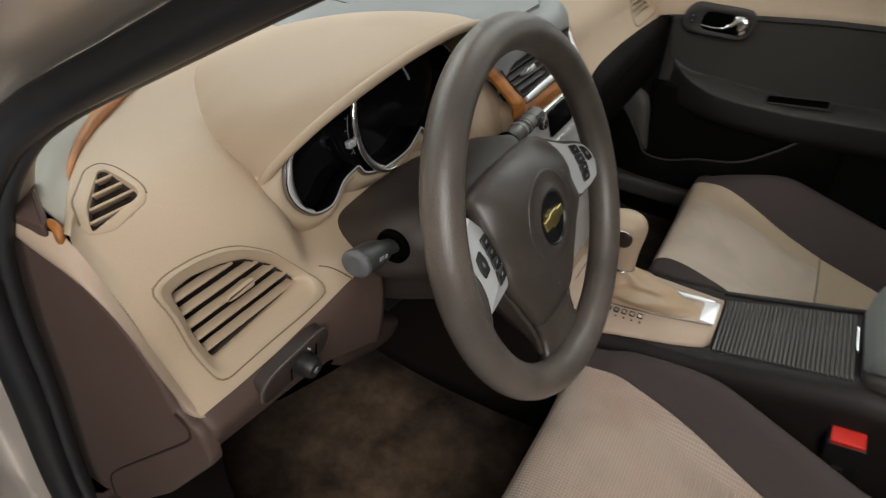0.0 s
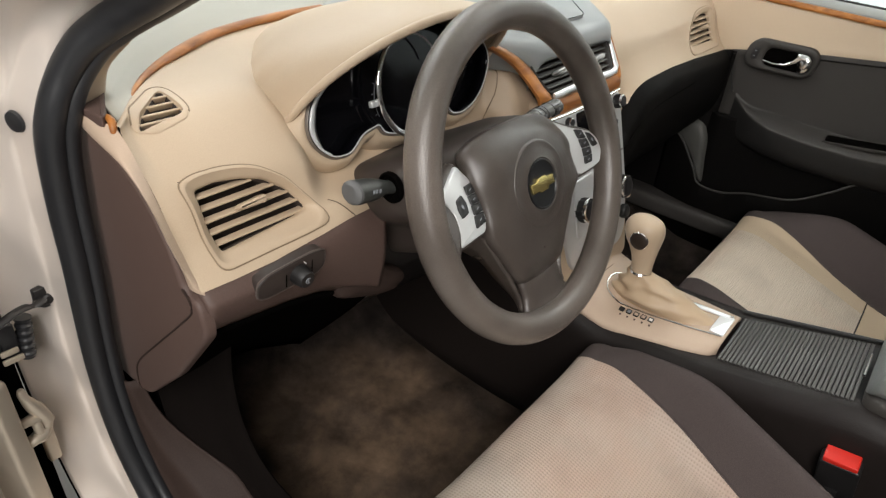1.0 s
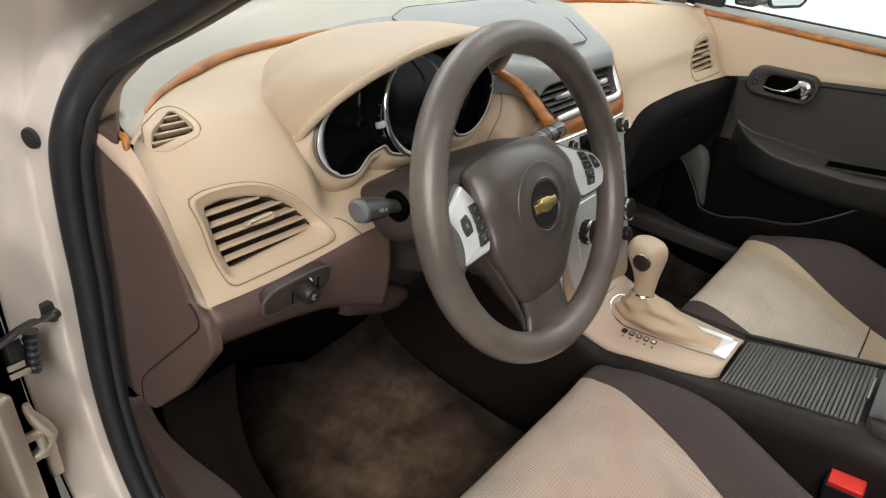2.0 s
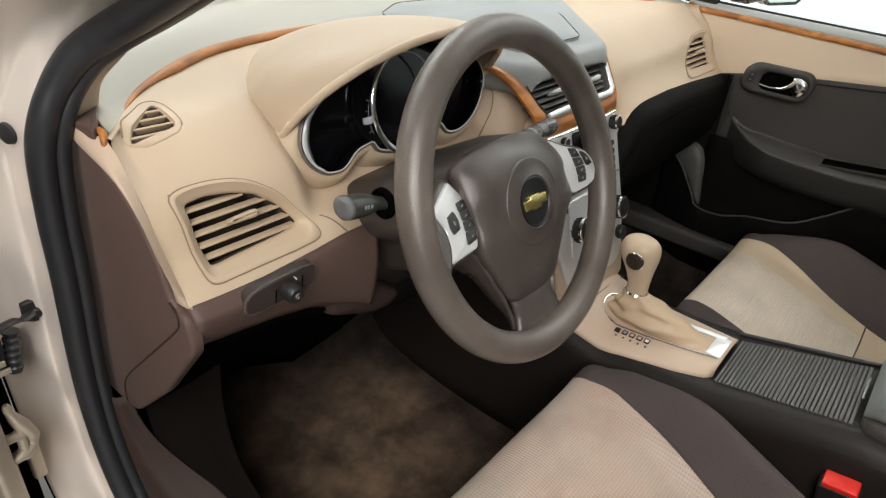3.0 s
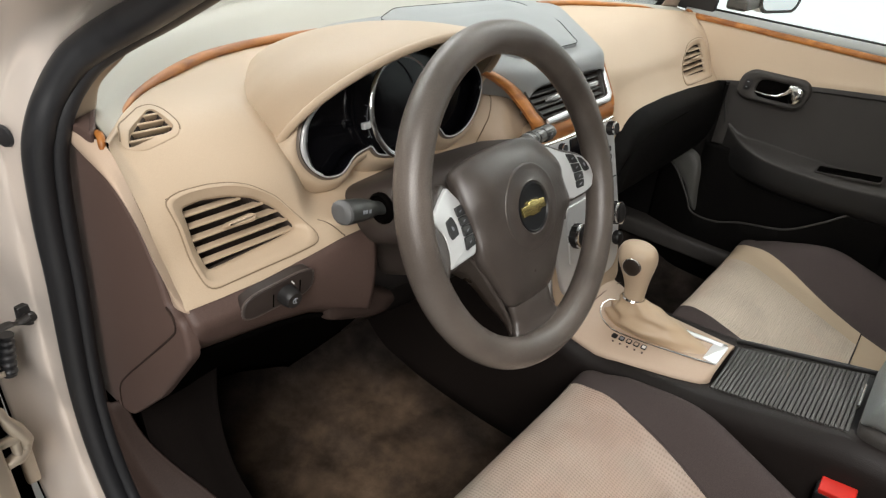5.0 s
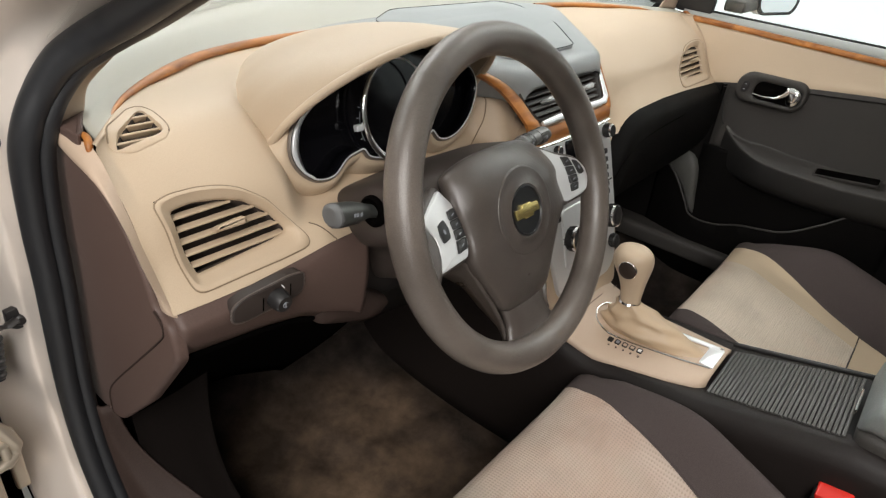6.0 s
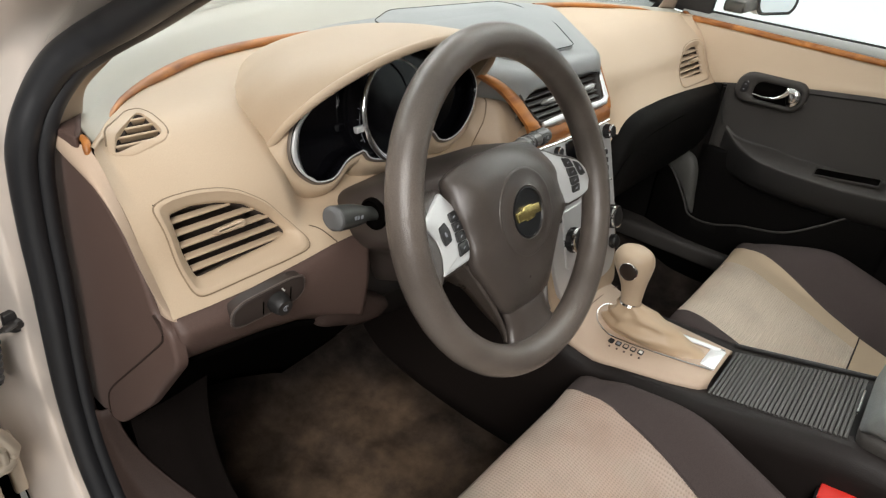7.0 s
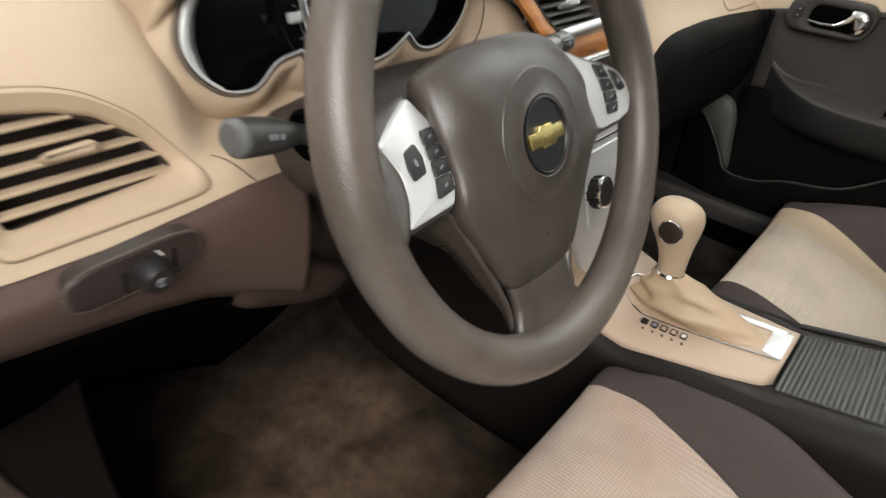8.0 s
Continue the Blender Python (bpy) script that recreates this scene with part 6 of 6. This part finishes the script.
# handle
DH = plane((0.680, 0.0, 0.876), (0, -1, 0.0), (0, -0.10, 1))
hd = part("handle_bezel", frame_ring(soften(rounded(0.152, 0.068, 0.028), 0.004, 112), soften(rounded(0.102, 0.042, 0.016, cx=0.015, cy=-0.002), 0.003, 112), DH, 0.008, -0.01, 0.003), CHARCOAL, door, "dark oval handle bezel", smooth=50)
part("handle_cup", slab(rounded(0.104, 0.044, 0.018, cx=0.015, cy=-0.002), DH, 0.003, -0.004), DARK, hd, "dark cup behind the lever")
part("door_lever", merge(sweep([DH @ Vector(p) for p in ((-0.034, -0.012, 0.008), (-0.010, -0.014, 0.010), (0.015, -0.011, 0.011), (0.03, 0.0, 0.011), (0.038, 0.012, 0.010))], [0.002, 0.0024, 0.003, 0.005, 0.006], 10, up=(-1, 0, 0)), pillow(outline([(0.030, 0.019), (0.055, 0.018), (0.066, 0.002), (0.060, -0.018), (0.046, -0.022), (0.034, -0.004)], 28), DH, [(1, 0.002), (0.98, 0.009), (0.85, 0.0125), (0.4, 0.014)])), CHROME, hd, "polished chrome door lever", smooth=60)
part("lock_switch", slab(rounded(0.016, 0.026, 0.006, cx=-0.056), DH, 0.0095, 0.004, 0.001), BLACK, hd, "small lock switch")
for dy in (-0.006, 0.006):
    part("switch_mark", slab(rounded(0.004, 0.002, 0.0008, cx=-0.056, cy=dy), DH, 0.0102, 0.009), GREY_MARK, hd, smooth=0)
tagged(part("window_1", block((0.742, -1.0, 1.005), (0.746, 0.30, 1.35)), GLASS, smooth=0), "closed clear passenger window", "window", kind="structure").visible_shadow = False
part("pillar_outer", grid([[(0.73, y, z), (0.77, y + 0.02, z + 0.01)] for y, z in ((0.36, 0.99), (0.20, 1.085), (0.05, 1.155), (-0.2, 1.255), (-0.45, 1.335))]), BLACK, shell, solid=0.02)

# outside mirror
mir = thing("side_mirror", (0.86, 0.17, 1.0), "outside mirror beyond the passenger window", "mirror")
mo = rounded(0.17, 0.10, 0.035, 6)
MM = plane((0.93, 0.105, 1.056), (0.95, -0.31, 0), (0, 0.05, 1))
part("mirror_shell", pillow(mo, MM, [(1.0, 0.0), (1.02, -0.02), (0.9, -0.05), (0.5, -0.07)]), PAINT, mir, "champagne mirror shell", smooth=60)
part("mirror_rim", frame_ring([tuple(p) for p in spline(rounded(0.172, 0.102, 0.036), 48, closed=True)], [tuple(p) for p in spline(rounded(0.158, 0.088, 0.030), 48, closed=True)], MM, 0.004, -0.004, 0.001), BLACK, mir, "black rim")
part("mirror_glass", slab(rounded(0.160, 0.090, 0.031), MM, 0.0015, -0.002), MIRROR, mir, "silvered mirror glass")
part("mirror_foot", block((0.748, 0.13, 1.015), (0.87, 0.18, 1.042), 0.008), BLACK, mir)

# ---- hinge side of the open door ----
hinge = thing("door_hinge", (-0.80, 0.40, 0.55), "painted steel door hinge bolted to the jamb", "hinge")
part("leaf", block((-0.812, 0.398, 0.500), (-0.796, 0.412, 0.600), 0.004), HINGE, hinge)
part("knuckle", merge(sweep(spline([(-0.8200, 0.372, 0.660), (-0.8185, 0.371, 0.646), (-0.8140, 0.372, 0.630), (-0.8080, 0.374, 0.612), (-0.8050, 0.376, 0.594), (-0.8080, 0.377, 0.582)], 22), [0.0035, 0.0052, 0.0060, 0.0062, 0.0066, 0.0072, 0.008, 0.0088, 0.0095, 0.010, 0.0104, 0.0106, 0.0106, 0.0106, 0.0105, 0.0103, 0.010, 0.0097, 0.0092, 0.0085, 0.007, 0.004], 14, flat=0.8)), HINGE, hinge, "hinge knuckle with its upright stop", smooth=60)
part("arm", sweep(spline([(-0.805, 0.378, 0.606), (-0.818, 0.372, 0.610), (-0.835, 0.369, 0.614), (-0.856, 0.372, 0.616), (-0.880, 0.382, 0.618)], 20), [0.0085] * 6 + [0.0075] * 8 + [0.0070] * 6, 12, flat=0.75), HINGE, hinge, "upper hinge arm", smooth=60)
part("arm", sweep(spline([(-0.806, 0.380, 0.588), (-0.815, 0.372, 0.582), (-0.826, 0.368, 0.582), (-0.838, 0.370, 0.578), (-0.850, 0.374, 0.566), (-0.870, 0.384, 0.548)], 22), [0.0095] * 8 + [0.0085] * 8 + [0.0075] * 6, 12, flat=0.75), HINGE, hinge, "lower hinge arm", smooth=60)
part("arm_pin", lathe([(0.0055, 0), (0.0055, 0.034), (0.0040, 0.036)], Matrix.Translation((-0.8165, 0.3700, 0.574)), 14), HINGE, hinge, "hinge pin")
part("door_leaf", block((-0.852, 0.372, 0.440), (-0.828, 0.384, 0.572), 0.004), HINGE, hinge, "painted leaf on the door side")
for z in (0.545, 0.490):
    part("bolt", lathe([(0.0075, 0), (0.0075, 0.004), (0.0055, 0.006)], plane((-0.840, 0.372, z), (1, 0, 0), (0, 0, 1)), 6), HINGE, hinge, "painted bolt head", smooth=20)
grommet = thing("cable_boot", (-0.80, 0.41, 0.70), "black ribbed rubber cable boot between jamb and door", "cable boot")
part("bellows", sweep([(-0.7860 - 0.0004 * k, 0.402 - 0.0003 * k, 0.733 - 0.0022 * k) for k in range(24)], [0.0115 if k % 4 < 2 else 0.0098 for k in range(24)], 16, flat=0.8, up=(1, 0, 0)), RUBBER, grommet, smooth=30)
part("plug", block((-0.818, 0.392, 0.690), (-0.799, 0.410, 0.736), 0.004), RUBBER, grommet, "black connector block")
part("clip_plate", merge(block((-0.822, 0.386, 0.700), (-0.803, 0.390, 0.707), 0.001), block((-0.822, 0.386, 0.688), (-0.800, 0.390, 0.695), 0.001)), HINGE, grommet, "painted clip plates below the connector")
check = thing("check_strap", (-0.79, 0.42, 0.74), "black door check strap with its bracket", "door check")
part("bracket", slab(corners([(-0.7700, 0.7640), (-0.7480, 0.7670), (-0.7485, 0.7365), (-0.7620, 0.7370), (-0.7710, 0.7430)], 0.002)[::-1], plane((0, 0.398, 0), (1, 0, 0), (0, 0, 1)), 0.004, -0.004, 0.0012), BLACK, check)
part("bolt", lathe([(0.0068, 0), (0.0068, 0.004), (0.0048, 0.006)], plane((-0.758, 0.394, 0.750), (1, 0, 0), (0, 0, 1)), 16), BLACK, check)
part("strap", sweep(spline([(-0.762, 0.389, 0.754), (-0.774, 0.386, 0.752), (-0.785, 0.382, 0.757), (-0.805, 0.374, 0.758), (-0.845, 0.366, 0.748), (-0.90, 0.36, 0.735)], 24), [0.0062] * 5 + [0.0045] * 3 + [0.0062] * 16, 10, flat=0.5), BLACK, check)
part("body_plug", lathe([(0.011, 0), (0.010, 0.003), (0.006, 0.004)], plane((-0.7515, 0.336, 0.985), (0.35, -0.94, 0), (0, 0, 1)), 20), RUBBER, shell, "dark rubber plug")

# the open driver's door, hinged at the jamb
DD = Matrix.Translation((-0.862, 0.390, 0.0)) @ Matrix.Rotation(radians(25), 4, "Z")
open_door = thing("driver_door", (-0.9, 0.36, 0.3), "driver door standing wide open, champagne edge and dark inner panel", "car door")
part("door_shell", block((-1.12, 0.0, 0.28), (0.0, 0.055, 0.98), 0.012, DD), PAINT, open_door, "champagne painted door shell")
part("inner_panel", block((-1.08, -0.055, 0.32), (-0.06, -0.001, 0.96), 0.02, DD), CHARCOAL, open_door, "dark inner panel")
part("door_edge", block((-0.012, -0.045, 0.30), (0.014, 0.05, 0.695), 0.006, DD), HINGE, open_door, "painted front edge of the door")
